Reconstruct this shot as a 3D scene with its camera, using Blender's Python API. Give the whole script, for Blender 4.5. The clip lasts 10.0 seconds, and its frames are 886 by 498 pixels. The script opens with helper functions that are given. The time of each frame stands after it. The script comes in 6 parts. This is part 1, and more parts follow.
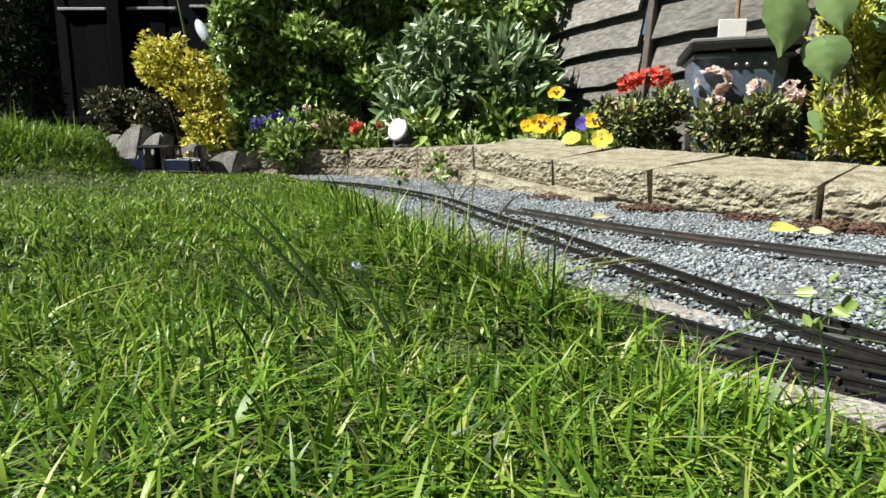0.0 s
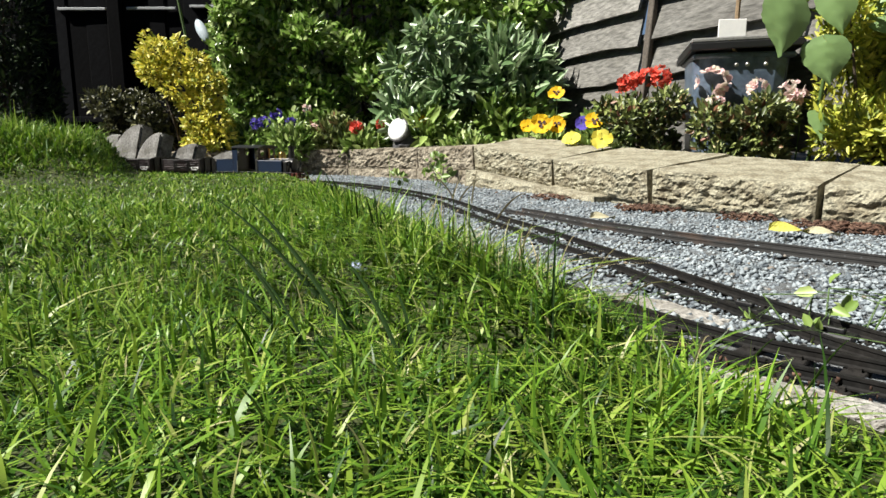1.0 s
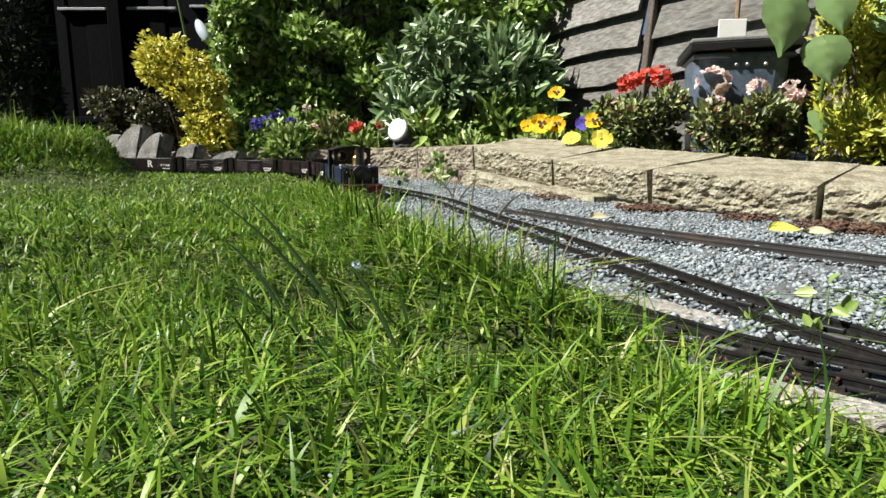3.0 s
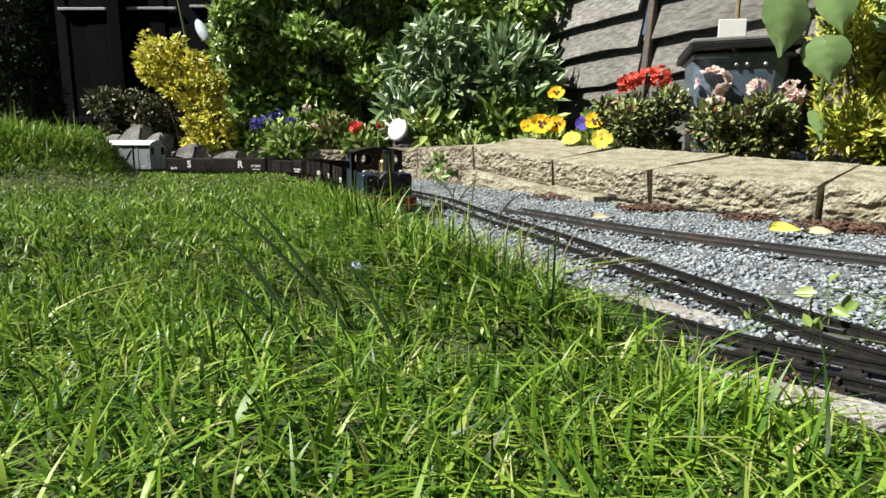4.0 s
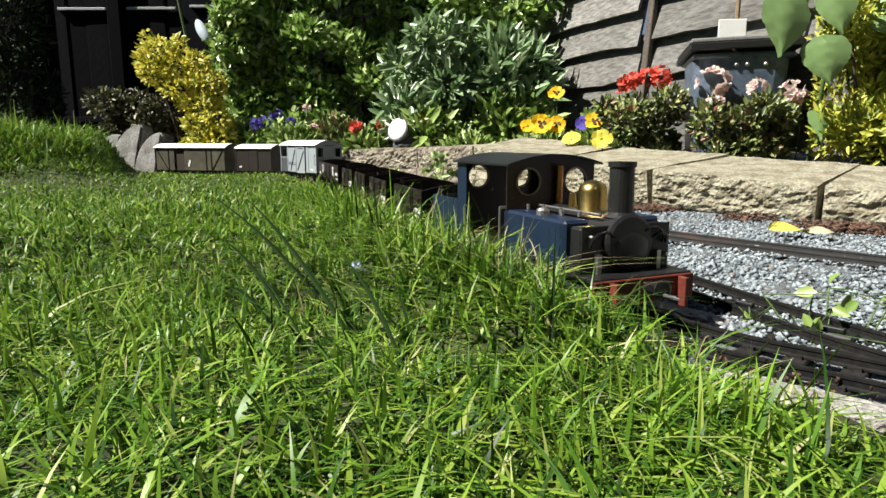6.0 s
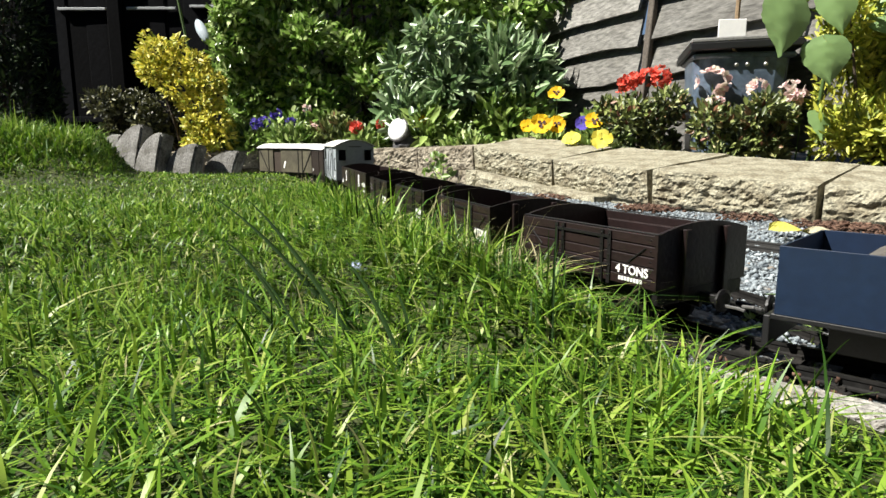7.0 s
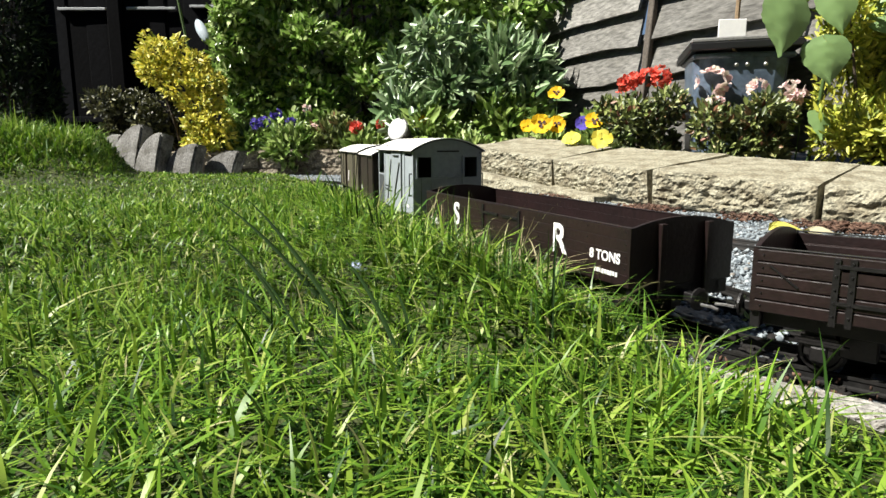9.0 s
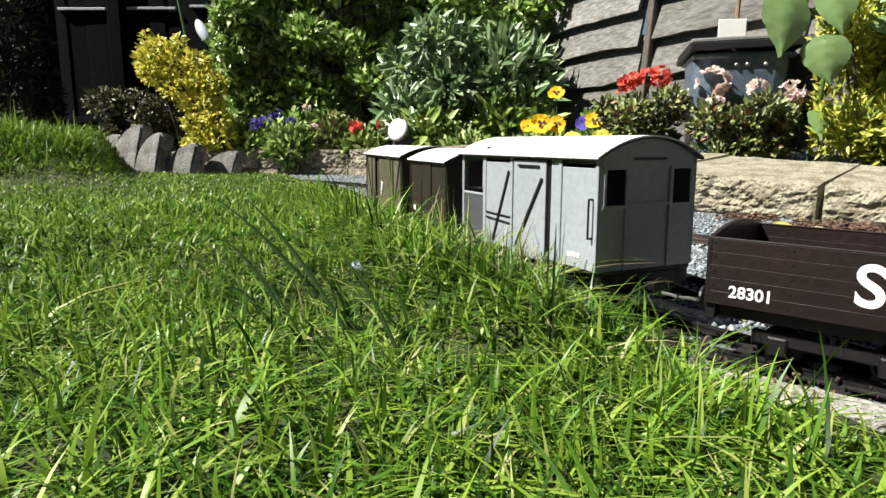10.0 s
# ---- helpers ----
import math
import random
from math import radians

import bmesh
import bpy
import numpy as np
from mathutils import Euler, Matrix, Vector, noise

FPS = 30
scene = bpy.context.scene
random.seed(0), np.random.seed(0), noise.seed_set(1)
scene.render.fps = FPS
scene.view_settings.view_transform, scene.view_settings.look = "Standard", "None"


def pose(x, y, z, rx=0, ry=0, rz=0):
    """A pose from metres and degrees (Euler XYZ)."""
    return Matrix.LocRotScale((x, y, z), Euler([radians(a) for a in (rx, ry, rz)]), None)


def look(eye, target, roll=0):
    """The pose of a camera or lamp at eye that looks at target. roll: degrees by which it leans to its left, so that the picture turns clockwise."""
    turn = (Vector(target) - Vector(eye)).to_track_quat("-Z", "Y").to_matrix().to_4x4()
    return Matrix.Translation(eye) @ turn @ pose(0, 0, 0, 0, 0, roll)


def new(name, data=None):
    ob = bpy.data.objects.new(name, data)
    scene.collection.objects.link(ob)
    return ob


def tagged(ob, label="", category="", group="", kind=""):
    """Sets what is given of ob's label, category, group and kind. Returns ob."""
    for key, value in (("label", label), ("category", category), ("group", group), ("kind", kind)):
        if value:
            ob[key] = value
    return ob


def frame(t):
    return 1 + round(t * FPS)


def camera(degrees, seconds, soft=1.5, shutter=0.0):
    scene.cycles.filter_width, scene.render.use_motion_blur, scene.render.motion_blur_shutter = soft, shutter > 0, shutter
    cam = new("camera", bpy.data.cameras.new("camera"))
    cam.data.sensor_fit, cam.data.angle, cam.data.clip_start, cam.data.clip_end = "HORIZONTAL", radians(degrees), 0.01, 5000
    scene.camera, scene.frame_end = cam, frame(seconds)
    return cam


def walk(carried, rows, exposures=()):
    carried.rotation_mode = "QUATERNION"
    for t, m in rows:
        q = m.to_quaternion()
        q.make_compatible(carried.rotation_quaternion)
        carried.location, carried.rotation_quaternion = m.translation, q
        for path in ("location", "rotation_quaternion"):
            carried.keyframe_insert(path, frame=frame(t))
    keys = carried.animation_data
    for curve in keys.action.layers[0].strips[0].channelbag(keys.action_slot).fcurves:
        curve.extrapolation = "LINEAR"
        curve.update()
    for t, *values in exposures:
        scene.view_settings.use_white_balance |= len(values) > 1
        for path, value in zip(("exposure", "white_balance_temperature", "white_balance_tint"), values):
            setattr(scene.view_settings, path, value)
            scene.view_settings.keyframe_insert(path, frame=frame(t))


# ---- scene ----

# ---------------------------------------------------------------- camera
EYE = (0.0, 0.0, 0.141)
cam = camera(70, 10.0, soft=1.5)
shot = look(EYE, (0.0, 1.0, 0.141 - 0.1697))
walk(cam, [(0.0, shot), (10.0, shot)], exposures=[(0.0, 1.04), (5.6, 1.06), (6.9, 1.18), (10.0, 1.18)])

# ---------------------------------------------------------------- light
SUN = Vector((-0.63, -0.185, 0.75)).normalized()
world = bpy.data.worlds.new("sky")
world.use_nodes = True
scene.world = world
wn = world.node_tree
sky = wn.nodes.new("ShaderNodeTexSky")
sky.sky_type = "NISHITA"
sky.sun_disc = False
sky.air_density, sky.dust_density, sky.altitude = 0.8, 0.4, 1200
sky.sun_elevation = math.asin(SUN.z)
sky.sun_rotation = math.atan2(SUN.x, SUN.y)
wn.links.new(sky.outputs[0], wn.nodes["Background"].inputs[0])
wn.nodes["Background"].inputs[1].default_value = 0.036
sun = new("sun", bpy.data.lights.new("sun", "SUN"))
sun.data.energy = 5.0
sun.data.angle = radians(0.53)
sun.data.color = (1.0, 0.96, 0.88)
sun.matrix_world = look(SUN * 30, (0, 0, 0))


# ---------------------------------------------------------------- materials
def mat(name, color, rough=0.6, metal=0.0, vary=0.25, scale=40.0, bump=0.0, fine=None, color2=None, stretch=None,
        island=False, obj=False, translucent=0.0, spec=0.5, thresh=(0.35, 0.65)):
    """Two-scale noisy surface: broad mottling between color and color2, fine grain on top, optional relief."""
    m = bpy.data.materials.new(name)
    m.use_nodes = True
    nt = m.node_tree
    n, l = nt.nodes, nt.links
    b = n["Principled BSDF"]
    b.inputs["Roughness"].default_value = rough
    b.inputs["Metallic"].default_value = metal
    b.inputs["Specular IOR Level"].default_value = spec
    c2 = color2 or tuple(v * (1 - vary) for v in color)
    tc = n.new("ShaderNodeTexCoord")
    big = n.new("ShaderNodeTexNoise")
    big.inputs["Scale"].default_value = scale
    big.inputs["Detail"].default_value = 6
    mp = n.new("ShaderNodeMapping")
    mp.inputs["Scale"].default_value = stretch or (1, 1, 1)
    l.new(tc.outputs["Object"], mp.inputs["Vector"])
    l.new(mp.outputs[0], big.inputs["Vector"])
    ramp = n.new("ShaderNodeValToRGB")
    ramp.color_ramp.elements[0].position, ramp.color_ramp.elements[1].position = thresh
    ramp.color_ramp.elements[0].color = (*c2, 1)
    ramp.color_ramp.elements[1].color = (*color, 1)
    l.new(big.outputs["Fac"], ramp.inputs[0])
    out = ramp.outputs[0]
    small = n.new("ShaderNodeTexNoise")
    small.inputs["Scale"].default_value = fine or scale * 9
    small.inputs["Detail"].default_value = 4
    l.new(mp.outputs[0], small.inputs["Vector"])
    mul = n.new("ShaderNodeMix")
    mul.data_type, mul.blend_type = "RGBA", "MULTIPLY"
    mul.inputs[0].default_value = 1.0
    rng = n.new("ShaderNodeMapRange")
    rng.inputs["From Min"].default_value, rng.inputs["From Max"].default_value = 0.3, 0.7
    rng.inputs["To Min"].default_value, rng.inputs["To Max"].default_value = 1 - vary, 1 + vary * 0.6
    l.new(small.outputs["Fac"], rng.inputs["Value"])
    l.new(out, mul.inputs[6])
    l.new(rng.outputs[0], mul.inputs[7])
    out = mul.outputs[2]
    if island or obj:
        if island:
            g = n.new("ShaderNodeNewGeometry")
            src = g.outputs["Random Per Island"]
        else:
            g = n.new("ShaderNodeObjectInfo")
            src = g.outputs["Random"]
        r2 = n.new("ShaderNodeMapRange")
        r2.inputs["To Min"].default_value, r2.inputs["To Max"].default_value = 1 - vary * 1.5, 1 + vary * 1.2
        l.new(src, r2.inputs["Value"])
        mu2 = n.new("ShaderNodeMix")
        mu2.data_type, mu2.blend_type = "RGBA", "MULTIPLY"
        mu2.inputs[0].default_value = 1.0
        l.new(out, mu2.inputs[6])
        l.new(r2.outputs[0], mu2.inputs[7])
        out = mu2.outputs[2]
    l.new(out, b.inputs["Base Color"])
    if bump:
        bp = n.new("ShaderNodeBump")
        bp.inputs["Strength"].default_value = bump
        bp.inputs["Distance"].default_value = 0.004
        l.new(small.outputs["Fac"], bp.inputs["Height"])
        l.new(bp.outputs[0], b.inputs["Normal"])
    if translucent:
        tr = n.new("ShaderNodeBsdfTranslucent")
        l.new(out, tr.inputs["Color"])
        mx = n.new("ShaderNodeMixShader")
        mx.inputs[0].default_value = translucent
        l.new(b.outputs[0], mx.inputs[1])
        l.new(tr.outputs[0], mx.inputs[2])
        l.new(mx.outputs[0], n["Material Output"].inputs["Surface"])
    return m


def leaf_mat(name, stops, rough=0.45, translucent=0.3, spec=0.5):
    """Leaves: each takes its own tint from a ramp of colours."""
    m = bpy.data.materials.new(name)
    m.use_nodes = True
    nt = m.node_tree
    n, l = nt.nodes, nt.links
    b = n["Principled BSDF"]
    b.inputs["Roughness"].default_value = rough
    b.inputs["Specular IOR Level"].default_value = spec
    g = n.new("ShaderNodeNewGeometry")
    ramp = n.new("ShaderNodeValToRGB")
    els = ramp.color_ramp.elements
    while len(els) < len(stops):
        els.new(0.5)
    for e, (p, c) in zip(els, stops):
        e.position, e.color = p, (*c, 1)
    l.new(g.outputs["Random Per Island"], ramp.inputs[0])
    tc = n.new("ShaderNodeTexCoord")
    nz = n.new("ShaderNodeTexNoise")
    nz.inputs["Scale"].default_value = 9
    nz.inputs["Detail"].default_value = 5
    l.new(tc.outputs["Object"], nz.inputs["Vector"])
    rng = n.new("ShaderNodeMapRange")
    rng.inputs["From Min"].default_value, rng.inputs["From Max"].default_value = 0.3, 0.7
    rng.inputs["To Min"].default_value, rng.inputs["To Max"].default_value = 0.75, 1.2
    l.new(nz.outputs["Fac"], rng.inputs["Value"])
    mul = n.new("ShaderNodeMix")
    mul.data_type, mul.blend_type = "RGBA", "MULTIPLY"
    mul.inputs[0].default_value = 1.0
    l.new(ramp.outputs[0], mul.inputs[6])
    l.new(rng.outputs[0], mul.inputs[7])
    l.new(mul.outputs[2], b.inputs["Base Color"])
    tr = n.new("ShaderNodeBsdfTranslucent")
    l.new(mul.outputs[2], tr.inputs["Color"])
    mx = n.new("ShaderNodeMixShader")
    mx.inputs[0].default_value = translucent
    l.new(b.outputs[0], mx.inputs[1])
    l.new(tr.outputs[0], mx.inputs[2])
    l.new(mx.outputs[0], n["Material Output"].inputs["Surface"])
    return m


M_SOIL = mat("soil", (0.045, 0.036, 0.022), 0.95, vary=0.5, scale=14, bump=0.8)
M_GRASS = leaf_mat("grass", [(0.0, (0.010, 0.034, 0.003)), (0.25, (0.048, 0.125, 0.010)), (0.55, (0.130, 0.250, 0.020)), (0.88, (0.255, 0.375, 0.045)),
                             (0.97, (0.34, 0.39, 0.11)), (1.0, (0.46, 0.43, 0.23))], 0.44, 0.26, 0.35)
# red-brown for the unseen wall that holds back sky light
M_SKYBLOCK = mat("sky_block_brown", (0.20, 0.10, 0.07), 0.9, vary=0.3, scale=3, bump=0.3)
M_TALL = leaf_mat("tall_grass", [(0.0, (0.035, 0.085, 0.010)), (0.6, (0.09, 0.19, 0.02)), (1.0, (0.22, 0.32, 0.05))], 0.4, 0.3)
# black-green that paints in the shaded side of the tall blades
M_STALK_SHADED = leaf_mat("stalk", [(0.0, (0.007, 0.020, 0.003)), (1.0, (0.012, 0.032, 0.004))], 0.8, 0.04, 0.1)
M_STRAW = leaf_mat("straw", [(0.0, (0.30, 0.24, 0.13)), (0.5, (0.45, 0.40, 0.24)), (1.0, (0.34, 0.40, 0.14))], 0.55, 0.2)
M_GRAVEL = leaf_mat("gravel", [(0.0, (0.07, 0.085, 0.10)), (0.3, (0.19, 0.22, 0.24)), (0.75, (0.29, 0.33, 0.35)), (0.97, (0.36, 0.40, 0.42)), (1.0, (0.20, 0.16, 0.12))], 0.85, 0.0, 0.3)
M_TURF = mat("turf", (0.060, 0.080, 0.014), 0.95, vary=0.5, scale=30, fine=300, bump=1.0, color2=(0.022, 0.030, 0.007))
M_BED = mat("ballast_bed", (0.22, 0.25, 0.27), 0.95, vary=0.5, scale=60, bump=1.0, color2=(0.11, 0.11, 0.105))
M_RAIL = mat("rail", (0.013, 0.013, 0.013), 0.6, 0.0, vary=0.4, scale=25, color2=(0.018, 0.0165, 0.015), spec=0.12)
M_RUST = mat("rusty_rail", (0.10, 0.055, 0.034), 0.75, 0.1, vary=0.4, scale=4, color2=(0.026, 0.025, 0.024), thresh=(0.54, 0.66))
M_SLEEPER = mat("sleeper", (0.016, 0.015, 0.015), 0.8, vary=0.4, scale=80, bump=0.3, color2=(0.026, 0.024, 0.022), spec=0.12)
M_STONE = mat("walling_stone", (0.345, 0.325, 0.238), 0.92, vary=0.55, scale=32, fine=190, bump=1.0, color2=(0.20, 0.175, 0.115), thresh=(0.36, 0.60))
M_STONE_GREY = mat("brown_walling_stone", (0.33, 0.295, 0.225), 0.92, vary=0.5, scale=18, fine=120, bump=1.0, color2=(0.14, 0.115, 0.08))
M_CONCRETE = mat("edging_concrete", (0.27, 0.265, 0.25), 0.92, vary=0.5, scale=16, fine=110, bump=1.0, color2=(0.11, 0.105, 0.09))
M_FENCE = mat("fence_board", (0.18, 0.175, 0.16), 0.88, vary=0.45, scale=11, fine=90, bump=1.0, color2=(0.115, 0.110, 0.098), stretch=(0.30, 1, 1), obj=True)
M_POST = mat("fence_post", (0.13, 0.11, 0.09), 0.85, vary=0.35, scale=12, bump=0.5)
# near-black because the foliage's shade on the back fence is in the colour
M_SHADEFENCE = mat("shaded_panel", (0.0055, 0.006, 0.0075), 0.9, vary=0.4, scale=6, bump=0.3, obj=True, spec=0.08)
M_BARK = mat("bark", (0.09, 0.065, 0.045), 0.95, vary=0.4, scale=30, bump=0.8)


# ---------------------------------------------------------------- mesh helpers
def link(name, me, material, parent=None, label="", m=None):
    me.materials.append(material)
    ob = new(name, me)
    if parent is not None:
        ob.parent = parent
    if m is not None:
        ob.matrix_basis = m
    if label:
        tagged(ob, label)
    return ob


def part(name, bm, material, parent=None, label="", m=None, smooth=False):
    me = bpy.data.meshes.new(name)
    bm.normal_update()
    bm.to_mesh(me)
    bm.free()
    if smooth:
        me.shade_smooth()
    return link(name, me, material, parent, label, m)


def share(name, ob, parent, m):
    """One more alike piece on the same mesh."""
    o = new(name, ob.data)
    o.parent = parent
    o.matrix_basis = m
    return o


def empty(name, m, label, category, group="", kind=""):
    e = new(name)
    e.empty_display_size = 0.05
    e.matrix_basis = m
    return tagged(e, label, category, group, kind)


def raw(name, verts, faces, material, parent=None, label="", smooth=False):
    me = bpy.data.meshes.new(name)
    verts = np.asarray(verts, dtype=np.float32)
    faces = np.asarray(faces, dtype=np.int32)
    k = faces.shape[1]
    me.vertices.add(len(verts))
    me.vertices.foreach_set("co", verts.ravel())
    me.loops.add(faces.size)
    me.loops.foreach_set("vertex_index", faces.ravel())
    me.polygons.add(len(faces))
    me.polygons.foreach_set("loop_start", np.arange(0, faces.size, k, dtype=np.int32))
    me.update(calc_edges=True)
    me.validate()
    if smooth:
        me.shade_smooth()
    return link(name, me, material, parent, label)


def box(bm, x0, x1, y0, y1, z0, z1, bevel=0.0):
    r = bmesh.ops.create_cube(bm, size=1.0)
    vs = r["verts"]
    for v in vs:
        v.co = Vector(((x0 + x1) / 2 + v.co.x * (x1 - x0), (y0 + y1) / 2 + v.co.y * (y1 - y0), (z0 + z1) / 2 + v.co.z * (z1 - z0)))
    if bevel:
        es = {e for v in vs for e in v.link_edges}
        bmesh.ops.bevel(bm, geom=list(es), offset=bevel, segments=1, affect="EDGES", clamp_overlap=True)
    return bm


def cyl(bm, p, q, r0, r1=None, seg=12, caps=True):
    p, q = Vector(p), Vector(q)
    d = q - p
    m = Matrix.Translation((p + q) / 2) @ d.to_track_quat("Z", "Y").to_matrix().to_4x4()
    bmesh.ops.create_cone(bm, cap_ends=caps, segments=seg, radius1=r0, radius2=r0 if r1 is None else r1, depth=d.length, matrix=m)
    return bm


def B():
    return bmesh.new()


def lathe(bm, profile, seg=20, m=None):
    """Turned shape from (radius, height) pairs."""
    rings = []
    for r, z in profile:
        rings.append([bm.verts.new((r * math.cos(2 * math.pi * i / seg), r * math.sin(2 * math.pi * i / seg), z)) for i in range(seg)])
    for a, b in zip(rings, rings[1:]):
        for i in range(seg):
            bm.faces.new((a[i], a[(i + 1) % seg], b[(i + 1) % seg], b[i]))
    bm.faces.new(rings[0][::-1])
    bm.faces.new(rings[-1])
    if m is not None:
        bmesh.ops.transform(bm, matrix=m, verts=[v for r in rings for v in r])
    return bm


def smooth_path(pts, step=0.005):
    p = np.array(pts, float)
    q = np.vstack([2 * p[0] - p[1], p, 2 * p[-1] - p[-2]])
    out = []
    for i in range(1, len(q) - 2):
        a, b, c, d = q[i - 1:i + 3]
        for u in np.linspace(0, 1, 40, endpoint=False):
            out.append(0.5 * (2 * b + (c - a) * u + (2 * a - 5 * b + 4 * c - d) * u * u + (-a + 3 * b - 3 * c + d) * u ** 3))
    out.append(p[-1])
    out = np.array(out)
    d = np.r_[0, np.cumsum(np.linalg.norm(np.diff(out, axis=0), axis=1))]
    s = np.arange(0, d[-1], step)
    return s, np.c_[np.interp(s, d, out[:, 0]), np.interp(s, d, out[:, 1])]


def on_path(path, s):
    return np.array([np.interp(s, path[0], path[1][:, 0]), np.interp(s, path[0], path[1][:, 1])])


def side_of(path, pts):
    """Signed distance of points from a path; positive to the left of its heading."""
    c = path[1][::4]
    t = np.gradient(c, axis=0)
    t /= np.linalg.norm(t, axis=1)[:, None]
    out = np.empty(len(pts))
    for k in range(0, len(pts), 20000):
        d = pts[k:k + 20000, None, :] - c[None]
        i = np.argmin((d ** 2).sum(2), axis=1)
        j = np.arange(len(i))
        dd = d[j, i]
        out[k:k + 20000] = np.sign(t[i, 0] * dd[:, 1] - t[i, 1] * dd[:, 0]) * np.linalg.norm(dd, axis=1)
    return out


# ---------------------------------------------------------------- plan
TRACK = smooth_path([(-2.8, 2.32), (-2.2, 2.39), (-1.57, 2.415), (-1.183, 2.390), (-.896, 2.338), (-.647, 2.278), (-.458, 2.170), (-.342, 1.995), (-.26, 1.758),
                     (-.167, 1.47), (-.084, 1.168), (.007, .878), (.101, .620), (.192, .457), (.262, .386), (.346, .312), (.45, .21), (.6, .07), (.75, -.08),
                     (.95, -.3), (1.15, -.55), (1.35, -.8), (1.5, -1.05)])
TRACK_B = smooth_path([(-2.8, 2.46), (-1.6, 2.56), (-1.0, 2.52), (-.6, 2.40), (-.34, 2.21), (-.18, 1.98), (-.075, 1.77), (.0, 1.58), (.055, 1.37), (.102, 1.18), (.146, 1.04), (.176, .93), (.205, .82), (.240, .68), (.266, .585), (.288, .51), (.312, .44), (.36, .35), (.45, .24), (.62, .08), (.85, -.15)])
TRACK_C = smooth_path([(.02, 1.62), (.11, 1.43), (.20, 1.26), (.275, 1.11), (.355, .985), (.45, .868), (.54, .765), (.70, .59), (.95, .32), (1.15, .1)])
# joints of the garden wall's blocks: front edge and height of the top
JOINTS = [(-2.25, 2.92, .085), (-1.78, 2.99, .088), (-1.32, 3.03, .092), (-.87, 3.02, .098), (-.43, 2.90, .105), (-.10, 2.60, .116), (.107, 2.22, .127), (.325, 1.86, .091), (.478, 1.46, .078), (.714, 1.197, .061),
          (.97, .94, .046), (1.23, .68, .036), (1.49, .42, .030)]
WALL = smooth_path([j[:2] for j in JOINTS])
Z_BED = -0.012


def lawn_height(x, y, off):
    """Top of the lawn's soil: gently uneven, with a raised bank at the far left."""
    z = -0.008 + (0.016 + 0.026 * np.clip((y - 0.48) / 0.22, 0, 1)) * np.clip((-off - 0.07) / 0.08, 0, 1)
    z = z + 0.005 * np.sin(x * 7 + 1.3) * np.sin(y * 5 + 0.4) + 0.003 * np.sin(x * 19 + 2 * y) * np.sin(y * 17)
    z = z + 0.016 * np.exp(-((off + 0.15) / 0.07) ** 2) * np.clip((y - 0.42) / 0.15, 0, 1) * np.clip((1.5 - y) / 0.4, 0, 1)
    z = z + 0.021 * np.exp(-((off + 0.13) / 0.06) ** 2) * np.clip((y - 0.33) / 0.06, 0, 1) * np.clip((0.15 - x) / 0.05, 0, 1) * np.clip((0.66 - y) / 0.16, 0, 1)
    u = np.clip((-x - 0.485 * y + 0.03 * np.sin(y * 9)) / 0.17, 0, 1) * np.clip((y - 1.42) / 0.40, 0, 1)
    return z + (0.122 + 0.012 * np.sin(x * 13 + y * 7)) * u * u * (3 - 2 * u)


def ground_height(x, y):
    p = np.c_[x, y]
    w = side_of(WALL, p)          # positive: behind the wall
    o = side_of(TRACK, p)         # negative: lawn side
    bed = 0.055 + 0.02 * np.clip(w / 0.6, 0, 1)
    z = np.where(o < -0.085, lawn_height(x, y, o), Z_BED - 0.006)
    return np.where(w > 0.10, bed, z), w, o


# ---------------------------------------------------------------- ground
def build_ground():
    gx = np.r_[-60, -30, -15, -8, -5, np.arange(-3.4, 2.61, 0.04), 4, 6, 10, 20, 40, 60]
    gy = np.r_[-60, -30, -12, -5, -2, np.arange(-1.2, 4.81, 0.04), 6, 8, 12, 25, 50, 60]
    X, Y = np.meshgrid(gx, gy)
    x, y = X.ravel(), Y.ravel()
    z, w, o = ground_height(x, y)
    far = (np.abs(x) > 4) | (y < -2) | (y > 5)
    z = np.where(far, -0.02, z)
    nx, ny = len(gx), len(gy)
    i = (np.arange(ny - 1)[:, None] * nx + np.arange(nx - 1)[None]).ravel()
    g = raw("ground", np.c_[x, y, z], np.c_[i, i + 1, i + nx + 1, i + nx], M_SOIL)
    tagged(g, "dark brown garden soil under lawn and flower bed", "ground", kind="structure")


def build_surround():
    """Unseen walls added to close the garden behind the camera and at its side and cut the sky light."""
    w = part("sky_block_south", box(B(), -7.0, 5.0, -3.45, -3.2, -0.1, 5.2), M_SKYBLOCK)
    tagged(w, "plain red-brown unseen wall added to block sky light", "wall", kind="structure")
    w = part("sky_block_west", box(B(), -7.0, -6.9, -3.2, 4.8, -0.1, 1.8), M_POST)
    tagged(w, "plain brown unseen screen added to block sky light", "wall", kind="structure")


